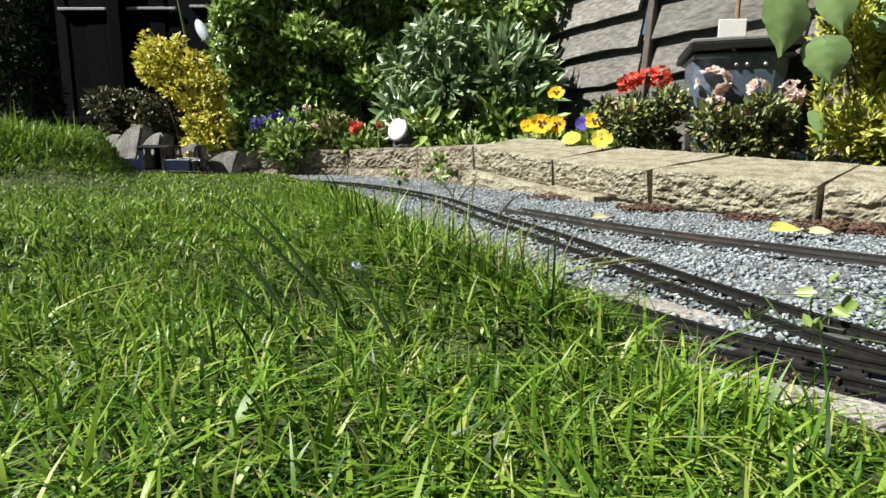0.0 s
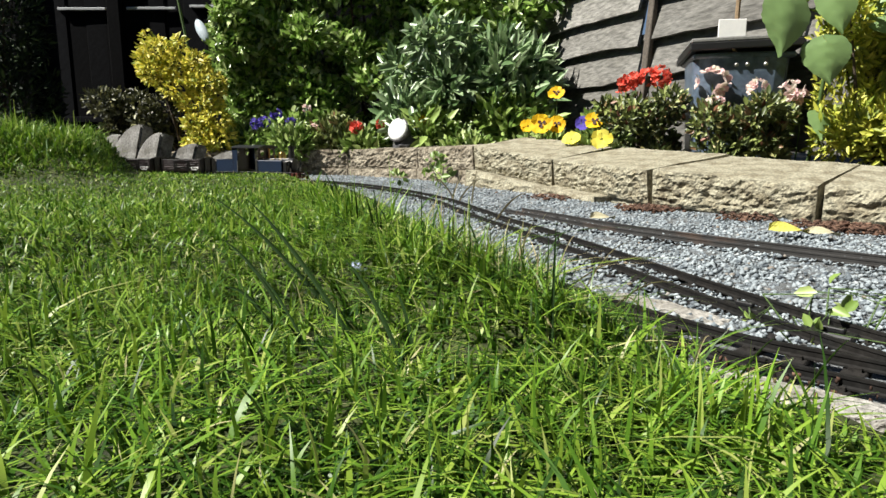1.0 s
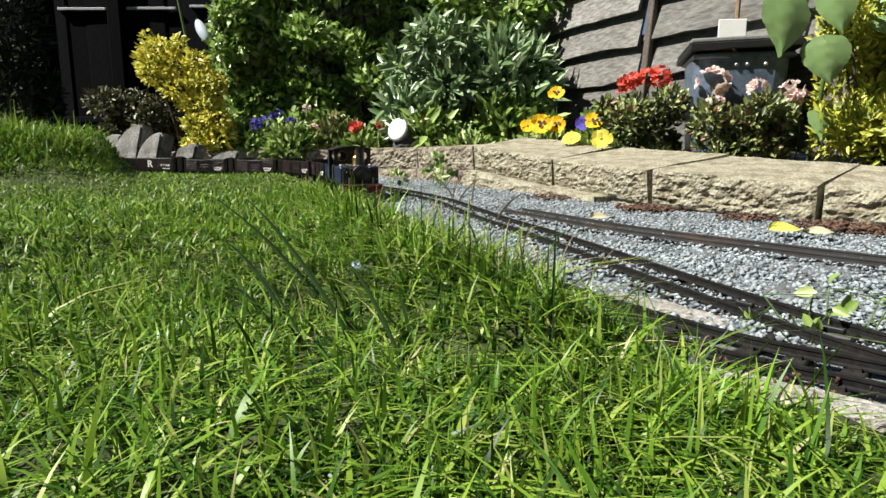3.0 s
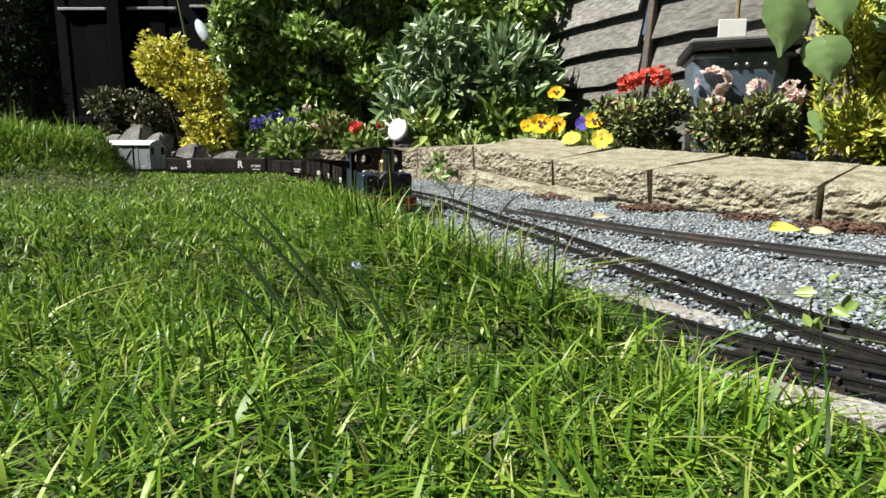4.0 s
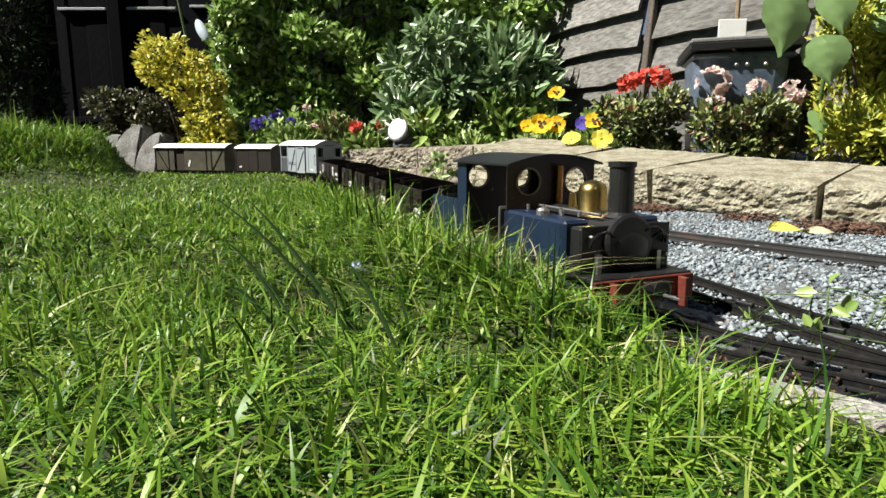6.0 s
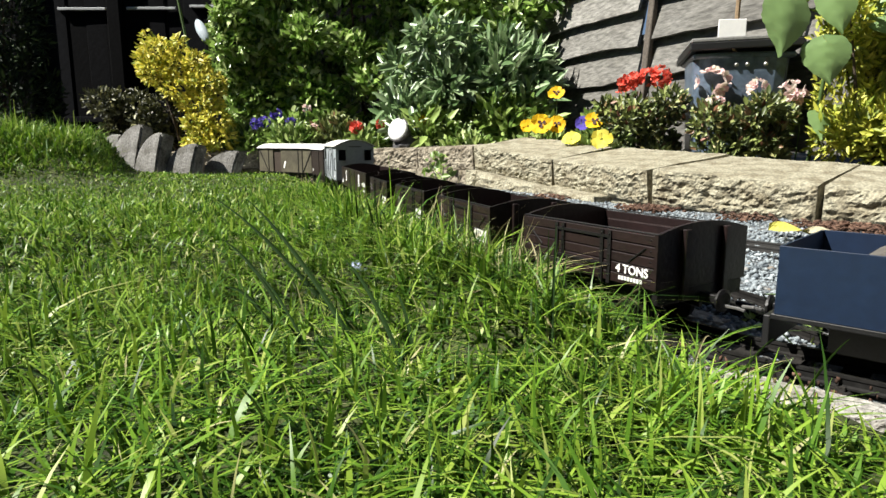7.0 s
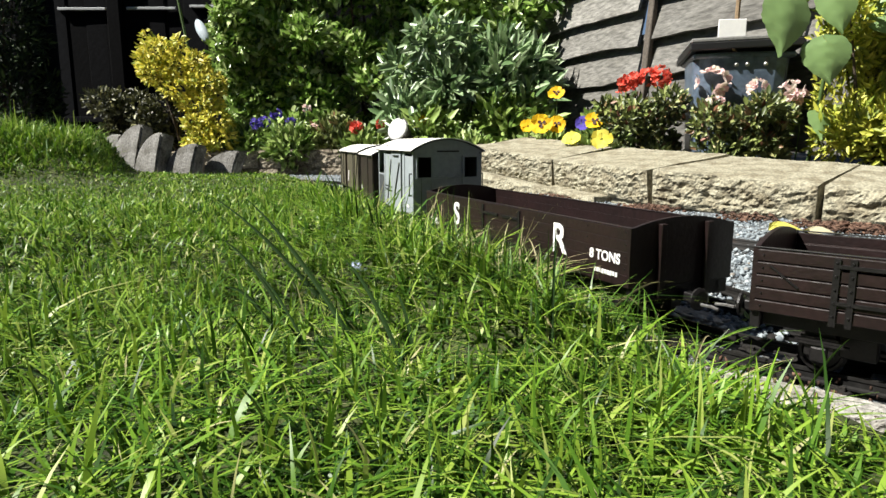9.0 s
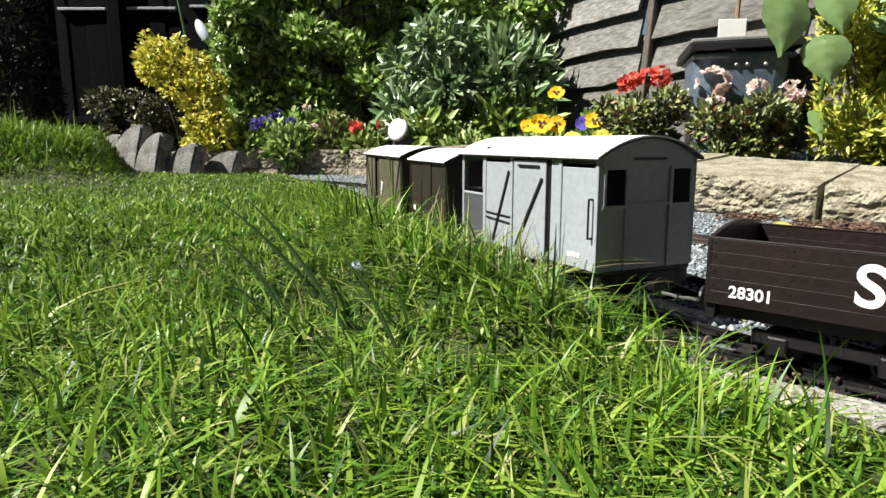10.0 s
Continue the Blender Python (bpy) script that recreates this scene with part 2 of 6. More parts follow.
def build_ballast():
    rng = np.random.default_rng(4)
    # bed sheet between the lawn's edge and the wall
    gx = np.arange(-3.0, 1.6, 0.03)
    gy = np.arange(-1.2, 3.2, 0.03)
    X, Y = np.meshgrid(gx, gy)
    x, y = X.ravel(), Y.ravel()
    p = np.c_[x, y]
    w, o = side_of(WALL, p), side_of(TRACK, p)
    z = Z_BED + 0.003 * np.sin(x * 31) * np.sin(y * 27)
    nx = len(gx)
    i = (np.arange(len(gy) - 1)[:, None] * nx + np.arange(nx - 1)[None]).ravel()
    q = np.c_[i, i + 1, i + nx + 1, i + nx]
    ok = ((o[q] > -0.11) & (w[q] < 0.09)).all(1)
    used = np.unique(q[ok])
    remap = np.zeros(len(x), int)
    remap[used] = np.arange(len(used))
    b = raw("ballast_bed", np.c_[x, y, z][used], remap[q[ok]], M_BED)
    tagged(b, "grey crushed stone ballast bed beside the lawn", "ballast", kind="structure")
    # loose chippings
    n = 330000
    pts = np.c_[rng.uniform(-1.6, 1.2, n), rng.uniform(0.1, 3.0, n)]
    d = np.hypot(pts[:, 0], pts[:, 1])
    keep = rng.random(n) < np.clip(1.0 / (0.3 + d), 0, 1)
    pts = pts[keep]
    w, o = side_of(WALL, pts), side_of(TRACK, pts)
    m = (o > -0.07) & (w < -0.0) & (np.abs(pts[:, 0]) < 0.2 + pts[:, 1] * 0.8)
    # none lie on the rails, and those between them lie lower
    gauge = np.min([np.abs(o), np.abs(side_of(TRACK_B, pts)), np.abs(side_of(TRACK_C, pts))], axis=0)
    m &= np.abs(gauge - 0.0225) > 0.0055
    m &= (np.abs(o) > 0.045) | (rng.random(len(pts)) < 0.30)
    pts, gauge, o = pts[m], gauge[m], o[m]
    heap = np.where((gauge < 0.045) & (np.abs(o) > 0.05), 0.0035, 0.0)
    n = len(pts)
    print("chippings", n)
    base = np.array([(1, 0, 0), (-1, 0, 0), (0, 1, 0), (0, -1, 0), (0, 0, 1), (0, 0, -1)], float)
    tri = np.array([(0, 2, 4), (2, 1, 4), (1, 3, 4), (3, 0, 4), (2, 0, 5), (1, 2, 5), (3, 1, 5), (0, 3, 5)])
    size = rng.uniform(0.0014, 0.0046, n) * (0.75 + 0.25 * np.clip((gauge - 0.02) / 0.03, 0, 1))
    v = base[None] * size[:, None, None] * rng.uniform(0.5, 1.5, (n, 6, 3))
    v += rng.normal(0, 0.16, (n, 6, 3)) * size[:, None, None]
    a = rng.uniform(0, 6.28, n)
    c, s = np.cos(a), np.sin(a)
    vx = v[:, :, 0] * c[:, None] - v[:, :, 1] * s[:, None]
    vy = v[:, :, 0] * s[:, None] + v[:, :, 1] * c[:, None]
    v = np.stack([vx + pts[:, 0:1], vy + pts[:, 1:2], v[:, :, 2] * 0.65 + (Z_BED + rng.uniform(-0.001, 0.003, n) + heap - 0.0006 * (gauge < 0.045))[:, None]], 2)
    f = tri[None] + (np.arange(n) * 6)[:, None, None]
    g = raw("ballast_chippings", v.reshape(-1, 3), f.reshape(-1, 3), M_GRAVEL)
    tagged(g, "pale blue-grey stone chippings packed between the rails", "gravel", kind="stuff")


def build_track(path, s0, s1, name, label, rail_mat):
    ob = empty(name, Matrix.Identity(4), label, "railway track", "garden railway tracks")
    s1 = min(s1, path[0][-1] - 0.03)
    for side in (0.0225, -0.0225):
        bm = B()
        ss = np.arange(s0, s1, 0.02)
        prof = [(-0.0024, -0.0085), (-0.0024, -0.0072), (-0.0009, -0.0062), (-0.0009, -0.0028), (-0.0017, -0.0020), (-0.0017, 0.0),
                (0.0017, 0.0), (0.0017, -0.0020), (0.0009, -0.0028), (0.0009, -0.0062), (0.0024, -0.0072), (0.0024, -0.0085)]
        rings = []
        for s in ss:
            c, c2 = on_path(path, s), on_path(path, s + 0.004)
            t = (c2 - c) / np.linalg.norm(c2 - c)
            nn = np.array([-t[1], t[0]])
            rings.append([bm.verts.new((*(c + nn * (side + px)), pz)) for px, pz in prof])
        for a, b in zip(rings, rings[1:]):
            for i in range(len(prof)):
                j = (i + 1) % len(prof)
                bm.faces.new((a[i], a[j], b[j], b[i]))
        part("rail", bm, rail_mat, ob)
    bm = box(B(), -0.0075, 0.0075, -0.042, 0.042, -0.0165, -0.0088, 0.001)
    box(bm, -0.004, 0.004, 0.0175, 0.0275, -0.0088, -0.0062)
    box(bm, -0.004, 0.004, -0.0275, -0.0175, -0.0088, -0.0062)
    first = None
    rng = random.Random(3)
    s = s0 + 0.02
    while s < s1 - 0.02:
        c, c2 = on_path(path, s), on_path(path, s + 0.004)
        a = math.degrees(math.atan2(c2[1] - c[1], c2[0] - c[0])) + rng.uniform(-1.5, 1.5)
        m = pose(c[0], c[1], rng.uniform(-0.0008, 0.0), 0, 0, a)
        if first is None:
            first = part("sleeper", bm, M_SLEEPER, ob, m=m)
        else:
            share("sleeper", first, ob, m)
        s += 0.034
    return ob


def blades(pts, z, length, width, lean, rng, seg=3, curl=1.0):
    """Grass blades: bent tapered strips standing at pts."""
    n = len(pts)
    az = rng.uniform(0, 2 * math.pi, n)
    d = np.c_[np.cos(az), np.sin(az)]
    side = np.c_[-d[:, 1], d[:, 0]]
    tw = rng.normal(0, 0.5, n)
    side = side * np.cos(tw)[:, None] + d * np.sin(tw)[:, None]
    V = []
    for k in range(seg + 1):
        u = k / seg
        out = lean * length * (0.35 * u + 0.65 * curl * u * u)
        up = length * (u - 0.42 * np.clip(lean, 0, 1.5) * u * u)
        wdt = width * (1 - u ** 2.2) * 0.5 if k < seg else width * 0.02
        c = np.c_[pts + d * out[:, None], z + up]
        off = np.c_[side * np.reshape(wdt, (-1, 1)), np.zeros(n)]
        V += [c - off, c + off]
    V = np.stack(V, 1)
    base = (np.arange(n) * 2 * (seg + 1))[:, None]
    F = np.stack([base + np.array([2 * k, 2 * k + 1, 2 * k + 3, 2 * k + 2])[None] for k in range(seg)], 1)
    return V.reshape(-1, 3), F.reshape(-1, 4)


def lawn_edge(x, y):
    """How far from the track's centre the grass begins: wider by the camera, tight farther on."""
    return 0.078 - 0.016 * np.clip((y - 0.48) / 0.15, 0, 1) + 0.058 * np.clip((0.43 - y) / 0.14, 0, 1) + 0.010 * np.sin(x * 23 + y * 31) + 0.022 * np.clip((x - 0.14) / 0.06, 0, 1) * np.clip((0.37 - y) / 0.06, 0, 1)


def build_turf():
    gx, gy = np.arange(-4.6, 1.61, 0.05), np.arange(-3.15, 2.8, 0.05)
    X, Y = np.meshgrid(gx, gy)
    x, y = X.ravel(), Y.ravel()
    o = side_of(TRACK, np.c_[x, y])
    z = lawn_height(x, y, o) + 0.002
    nx = len(gx)
    i = (np.arange(len(gy) - 1)[:, None] * nx + np.arange(nx - 1)[None]).ravel()
    q = np.c_[i, i + 1, i + nx + 1, i + nx]
    q = q[(o[q] < -0.10).all(1)]
    used = np.unique(q)
    remap = np.zeros(len(x), int)
    remap[used] = np.arange(len(used))
    t = raw("lawn_turf", np.c_[x, y, z][used], remap[q], M_TURF)
    tagged(t, "mossy green turf under the lawn grass", "lawn", kind="structure")


def build_lawn():
    build_turf()
    rng = np.random.default_rng(11)
    sets = []
    # nearer grass is denser and finer
    for y0, y1, dens, seg, wid in ((0.02, 0.60, 122000, 4, 0.0021), (0.60, 1.2, 95000, 3, 0.0026), (1.2, 2.8, 60000, 2, 0.0036)):
        half = 0.10 + y1 * 0.80
        n = int(dens * 2 * half * (y1 - y0))
        pts = np.c_[rng.uniform(-half, half, n), rng.uniform(y0, y1, n)]
        pts = pts[np.abs(pts[:, 0]) < 0.10 + pts[:, 1] * 0.80]
        # gather into tufts
        pts = pts + 0.012 * np.c_[np.sin(pts[:, 0] * 260 + 3 * np.sin(pts[:, 1] * 90)), np.sin(pts[:, 1] * 240 + 3 * np.sin(pts[:, 0] * 110))] * 0.5
        o = side_of(TRACK, pts)
        m = (o < -(lawn_edge(pts[:, 0], pts[:, 1]) + 0.010 * rng.normal(size=len(pts))))
        m &= np.hypot(pts[:, 0], pts[:, 1]) > 0.10
        thin = 0.5 + 0.5 * np.sin(pts[:, 0] * 41 + 2 * np.sin(pts[:, 1] * 33)) * np.sin(pts[:, 1] * 37 + 2 * np.sin(pts[:, 0] * 29))
        m &= rng.random(len(pts)) < (0.25 + 0.75 * thin if y1 < 0.7 else 0.7 + 0.3 * thin)
        pts, o = pts[m], o[m]
        n = len(pts)
        patch = 0.5 + 0.5 * np.sin(pts[:, 0] * 9 + 2 * np.sin(pts[:, 1] * 6)) * np.sin(pts[:, 1] * 8 + 1)
        L = rng.gamma(6, 1 / 6, n) * (0.0125 + 0.006 * patch)
        rim = np.exp(-((o + lawn_edge(pts[:, 0], pts[:, 1]) + 0.045) / 0.055) ** 2)
        near = np.clip((1.45 - pts[:, 1]) / 0.4, 0, 1)
        L *= (1 + (1.5 * rim * np.clip((pts[:, 1] - 0.38) / 0.15, 0, 1) + 0.25 * rim) * near) * (0.75 + 0.25 * near)
        left = np.clip((-pts[:, 0] - 0.49 * pts[:, 1]) / 0.15, 0, 1) * np.clip((pts[:, 1] - 1.5) / 0.3, 0, 1)
        L *= 1 + 2.6 * left
        L *= 1 + 0.35 * np.clip((0.6 - pts[:, 1]) / 0.2, 0, 1) * (pts[:, 0] < 0.15)
        L *= 1 - 0.2 * np.clip((pts[:, 1] - 0.8) / 0.2, 0, 1) * (left < 0.1)
        z = lawn_height(pts[:, 0], pts[:, 1], o) - 0.002
        lean = np.abs(rng.normal(1.0 if y1 < 0.7 else 1.1, 0.65, n))
        sets.append(blades(pts, z, L, wid * rng.uniform(0.6, 1.5, n), lean, rng, seg))
    base, vs, fs = 0, [], []
    for v, f in sets:
        vs.append(v)
        fs.append(f + base)
        base += len(v)
    # coarser grass over the rest of the lawn
    pts = np.c_[rng.uniform(-4.5, 1.2, 150000), rng.uniform(-2.9, 2.6, 150000)]
    seen = (np.abs(pts[:, 0]) < 0.10 + pts[:, 1] * 0.80) & (pts[:, 1] > 0.02)
    o = side_of(TRACK, pts)
    m = ~seen & (o < -lawn_edge(pts[:, 0], pts[:, 1])) & (np.hypot(pts[:, 0], pts[:, 1]) > 0.16)
    pts, o = pts[m], o[m]
    n = len(pts)
    v, f = blades(pts, lawn_height(pts[:, 0], pts[:, 1], o) - 0.002, rng.uniform(0.02, 0.04, n), rng.uniform(0.004, 0.008, n), np.abs(rng.normal(1.2, 0.6, n)), rng, 2)
    vs.append(v)
    fs.append(f + base)
    g = raw("lawn_grass", np.concatenate(vs), np.concatenate(fs), M_GRASS)
    print("blades faces", len(g.data.polygons))
    tagged(g, "bright green uncut lawn grass with straw-coloured thatch", "lawn", kind="stuff")

    # longer blades that stand out of the sward
    n = 800
    pts = np.c_[rng.uniform(-0.9, 0.5, n), 0.25 + 1.4 * rng.random(n) ** 1.8]
    o = side_of(TRACK, pts)
    m = (o < -lawn_edge(pts[:, 0], pts[:, 1]) - 0.004) & (np.abs(pts[:, 0]) < 0.1 + 0.8 * pts[:, 1])
    pts, o = pts[m], o[m]
    n = len(pts)
    z = lawn_height(pts[:, 0], pts[:, 1], o) - 0.002
    v, f = blades(pts, z, rng.uniform(0.026, 0.050, n), rng.uniform(0.0012, 0.0024, n), np.abs(rng.normal(1.5, 0.6, n)), rng, 6)
    t = raw("long_grass", v, f, M_TALL)
    tagged(t, "longer green grass blades rising from the lawn", "grass", kind="stuff")
    # tufts of long blades along the lawn's edge, arching over the near track
    ss = TRACK[0][(TRACK[1][:, 1] > 0.42) & (TRACK[1][:, 1] < 0.80) & (TRACK[1][:, 0] > -0.1)]
    ss = rng.choice(ss, 300)
    c = np.array([on_path(TRACK, s) for s in ss])
    c2 = np.array([on_path(TRACK, s + 0.004) for s in ss])
    tt = (c2 - c) / np.linalg.norm(c2 - c, axis=1)[:, None]
    pts = c - np.c_[-tt[:, 1], tt[:, 0]] * (lawn_edge(c[:, 0], c[:, 1]) + rng.uniform(0.0, 0.045, len(ss)))[:, None]
    z = lawn_height(pts[:, 0], pts[:, 1], np.full(len(pts), -0.1)) - 0.002
    v, f = blades(pts, z, rng.uniform(0.028, 0.062, len(pts)), rng.uniform(0.0013, 0.0024, len(pts)), np.abs(rng.normal(0.9, 0.5, len(pts))), rng, 7)
    t = raw("edge_grass", v, f, M_TALL)
    tagged(t, "long arching green grass blades at the lawn's edge", "grass", kind="stuff")
    # dry stalks and overhanging blades along the edge
    mid = TRACK[0][(TRACK[1][:, 1] > 0.49) & (TRACK[1][:, 1] < 0.76) & (TRACK[1][:, 0] > -0.1)]
    ss = np.r_[rng.uniform(2.2, 4.75, 330), rng.uniform(mid[0], mid[-1], 230)]
    c = np.array([on_path(TRACK, s) for s in ss])
    c2 = np.array([on_path(TRACK, s + 0.004) for s in ss])
    tt = (c2 - c) / np.linalg.norm(c2 - c, axis=1)[:, None]
    nn = np.c_[-tt[:, 1], tt[:, 0]]
    pts = c - nn * (lawn_edge(c[:, 0], c[:, 1]) + rng.uniform(0.0, 0.05, len(ss)))[:, None]
    z = lawn_height(pts[:, 0], pts[:, 1], np.full(len(pts), -0.1)) - 0.002
    keep = c[:, 1] > 0.43
    pts, z, c = pts[keep], z[keep], c[keep]
    n = len(pts)
    tuft = np.clip((c[:, 1] - 0.45) / 0.1, 0, 1) * np.clip((1.0 - c[:, 1]) / 0.2, 0, 1)
    v, f = blades(pts, z, rng.uniform(0.018, 0.050, n) * (1 + 1.0 * tuft * rng.random(n)), rng.uniform(0.0012, 0.0024, n), np.abs(rng.normal(0.8, 0.6, n)), rng, 6)
    t = raw("dry_grass", v, f, M_STRAW)
    tagged(t, "pale dry grass leaning over the track's edge", "grass", kind="stuff")


def stalk(name, p0, p1, sag, w, material, label):
    """One long arching blade from its root p0 to its tip p1."""
    p0, p1 = Vector(p0), Vector(p1)
    bm = B()
    side = (p1 - p0).cross(Vector((0, 1, 0.2))).normalized()
    n = 10
    prev = None
    for i in range(n + 1):
        u = i / n
        c = p0.lerp(p1, u) + Vector((0, 0, 4 * sag * u * (1 - u)))
        k = w * (1 - u ** 2.5) * 0.5 + 0.0001
        fold = Vector((0, k * 0.5, -k * 0.3))
        row = [bm.verts.new(c - side * k), bm.verts.new(c + fold), bm.verts.new(c + side * k)]
        if prev:
            for a in (0, 1):
                bm.faces.new((prev[a], prev[a + 1], row[a + 1], row[a]))
        prev = row
    ob = part(name, bm, material)
    tagged(ob, label, "grass blade", "single tall grass blades")
    return ob


def build_stalks():
    """Single blades that stand clear of the lawn: root, tip, width."""
    dark = (((-.051, .379, .008), (-.168, .539, .093), .0046), ((-.077, .454, .008), (-.239, .654, .085), .0044), ((-.105, .431, .008), (-.189, .531, .060), .0040),
            ((-.115, .423, .008), (-.168, .473, .031), .0036), ((-.127, .329, .008), (-.173, .389, .041), .0022), ((-.019, .338, .008), (-.071, .438, .061), .0036),
            ((-.016, .357, .008), (-.031, .407, .042), .0024), ((-.173, .290, .008), (-.242, .330, .018), .0026), ((.048, .431, .008), (.047, .491, .058), .0020),
            ((.060, .338, .008), (.079, .438, .085), .0020), ((-.075, .357, .008), (-.137, .437, .055), .0024))
    green = (((-.020, .220, .008), (-.042, .300, .031), .0026), ((.008, .264, .008), (.047, .424, .046), .0022), ((-.075, .212, .008), (-.158, .262, .015), .0034),
             ((.071, .379, .008), (.091, .459, .059), .0022), ((.136, .297, .004), (.178, .327, .037), .0020), ((.166, .290, .0), (.214, .320, .039), .0022),
             ((.115, .379, .006), (.163, .389, .019), .0022), ((-.108, .250, .008), (-.180, .272, .018), .0024), ((.020, .300, .008), (.062, .330, .034), .0020))
    straw = (((.102, .539, .008), (.192, .559, .038), .0016), ((.106, .431, .008), (.169, .451, .040), .0018), ((.108, .498, .008), (.154, .518, .059), .0013),
             ((.081, .488, .008), (.073, .538, .060), .0014), ((-.009, .602, .008), (-.004, .642, .059), .0016), ((.062, .563, .008), (.089, .613, .060), .0015),
             ((.138, .338, .004), (.154, .348, .030), .0014), ((.150, .431, .004), (.121, .431, .032), .0014), ((.090, .520, .008), (.118, .550, .062), .0013))
    for a, b, w in dark:
        stalk("grass_blade", a, b, 0.010, w, M_STALK_SHADED, "long grass blade leaning over the lawn, its shaded side painted black-green")
    for a, b, w in green:
        stalk("grass_blade", a, b, 0.006, w, M_TALL, "long fresh green grass blade leaning over the lawn")
    for a, b, w in straw:
        stalk("grass_blade", a, b, 0.012, w, M_STRAW, "dry straw-coloured grass stalk beside the track")


# ---------------------------------------------------------------- train materials
M_BROWN = mat("wagon_brown", (0.0150, 0.0072, 0.0070), 0.40, vary=0.3, scale=30, bump=0.1, color2=(0.0105, 0.0058, 0.0056))
M_BROWN_IN = mat("wagon_inside", (0.026, 0.012, 0.011), 0.7, vary=0.35, scale=30, bump=0.2)
M_IRON = mat("black_iron", (0.011, 0.010, 0.010), 0.45, 0.2, vary=0.4, scale=60, bump=0.1)
M_GREY = mat("van_grey", (0.29, 0.325, 0.345), 0.5, vary=0.10, scale=9, fine=160, bump=0.10, color2=(0.26, 0.29, 0.31))
M_VANBROWN = mat("van_brown", (0.022, 0.014, 0.011), 0.5, vary=0.25, scale=25, bump=0.15)
M_OLIVE = mat("van_olive", (0.11, 0.10, 0.062), 0.6, vary=0.3, scale=18, bump=0.15, color2=(0.06, 0.052, 0.035))
M_ROOF = mat("roof_white", (0.80, 0.79, 0.75), 0.6, vary=0.10, scale=20, bump=0.05)
M_LETTER = mat("white_lettering", (0.80, 0.80, 0.78), 0.6, vary=0.06, scale=90)
M_BLUE = mat("loco_blue", (0.0065, 0.0165, 0.042), 0.42, vary=0.15, scale=18, bump=0.03)
M_BLACK = mat("loco_black", (0.014, 0.014, 0.015), 0.4, vary=0.3, scale=50)
M_REDBEAM = mat("buffer_red", (0.14, 0.024, 0.014), 0.6, vary=0.3, scale=40)
M_CABRED = mat("cab_maroon", (0.024, 0.012, 0.011), 0.4, vary=0.25, scale=30)
M_BRASS = mat("brass", (0.62, 0.44, 0.14), 0.28, 1.0, vary=0.15, scale=40)
M_RIM = mat("dull_rim", (0.22, 0.19, 0.14), 0.4, 0.7, vary=0.2, scale=60)
M_COPPER = mat("copper", (0.55, 0.27, 0.13), 0.35, 1.0, vary=0.15, scale=40)
M_STEEL = mat("steel", (0.50, 0.49, 0.47), 0.4, 0.9, vary=0.25, scale=60)
M_CABGREY = mat("cab_inside", (0.12, 0.11, 0.095), 0.7, vary=0.2, scale=30)
M_LID_BLACK = mat("gloss_black", (0.012, 0.012, 0.013), 0.18, vary=0.2, scale=40)


TRAIN, WHEELS = [], []


def writing(body, size, parent, x, y, z, bold=0.02, name="lettering", facing=-1):
    """Raised painted letters, centred at x, z on a side that faces -y."""
    cu = bpy.data.curves.new(name, "FONT")
    cu.body, cu.size, cu.align_x, cu.align_y = body, size, "CENTER", "CENTER"
    cu.offset, cu.extrude = bold * size, 0.0002
    tmp = bpy.data.objects.new(name, cu)
    me = bpy.data.meshes.new_from_object(tmp)
    bpy.data.objects.remove(tmp)
    ob = link(name, me, M_LETTER, parent, "white painted lettering", pose(x, y, z, 90, 0, 0 if facing < 0 else 180))
    return ob


def bars(parent, x, y, z, n, w, h, gap=0.0012):
    """Small writing too fine to read, as plain bars."""
    bm = B()
    rng = random.Random(n)
    for i in range(n):
        c = x + (i - (n - 1) / 2) * (w + gap)
        box(bm, c - w / 2, c + w / 2, y - 0.0003, y + 0.0003, z - h / 2 * rng.uniform(0.8, 1), z + h / 2)
    part("lettering", bm, M_LETTER, parent, "tiny white painted marks")


def wheelset(parent, x, r=0.0125):
    """Axle with two flanged wheels; returns it."""
    bm = cyl(B(), (0, -0.028, 0), (0, 0.028, 0), 0.002, seg=8)
    ob = part("wheelset", bm, M_IRON, parent, m=pose(x, 0, r))
    WHEELS.append((ob, x, r))
    for sgn in (1, -1):
        w = B()
        prof = [(r * 0.25, 0.0035), (r * 0.35, 0.001), (r * 0.8, 0.001), (r * 0.86, 0.003), (r, 0.003), (r, -0.0015), (r + 0.0016, -0.002), (r + 0.0014, -0.0035), (r * 0.3, -0.0035)]
        lathe(w, prof, 20, pose(0, sgn * 0.0235, 0, -90 * sgn))
        part("wheel", w, M_IRON, ob)
    return ob


def coupling(parent, x, d):
    bm = box(B(), min(x, x + d * 0.016), max(x, x + d * 0.016), -0.0035, 0.0035, 0.0255, 0.0325, 0.0008)
    lathe(bm, [(0.007, 0), (0.0085, 0.001), (0.0085, 0.0025), (0.006, 0.0035)], 14, pose(x + d * 0.0165, 0, 0.029, 0, 90 * d, 0))
    part("buffer", bm, M_IRON, parent)
    bm = B()
    for k in range(3):
        x0 = x + d * (0.016 + k * 0.006)
        cyl(bm, (x0, -0.002 if k % 2 else 0, 0.026), (x0 + d * 0.008, 0.002 if k % 2 else 0, 0.0255), 0.0012, seg=6)
    part("coupling_chain", bm, M_STEEL, parent)


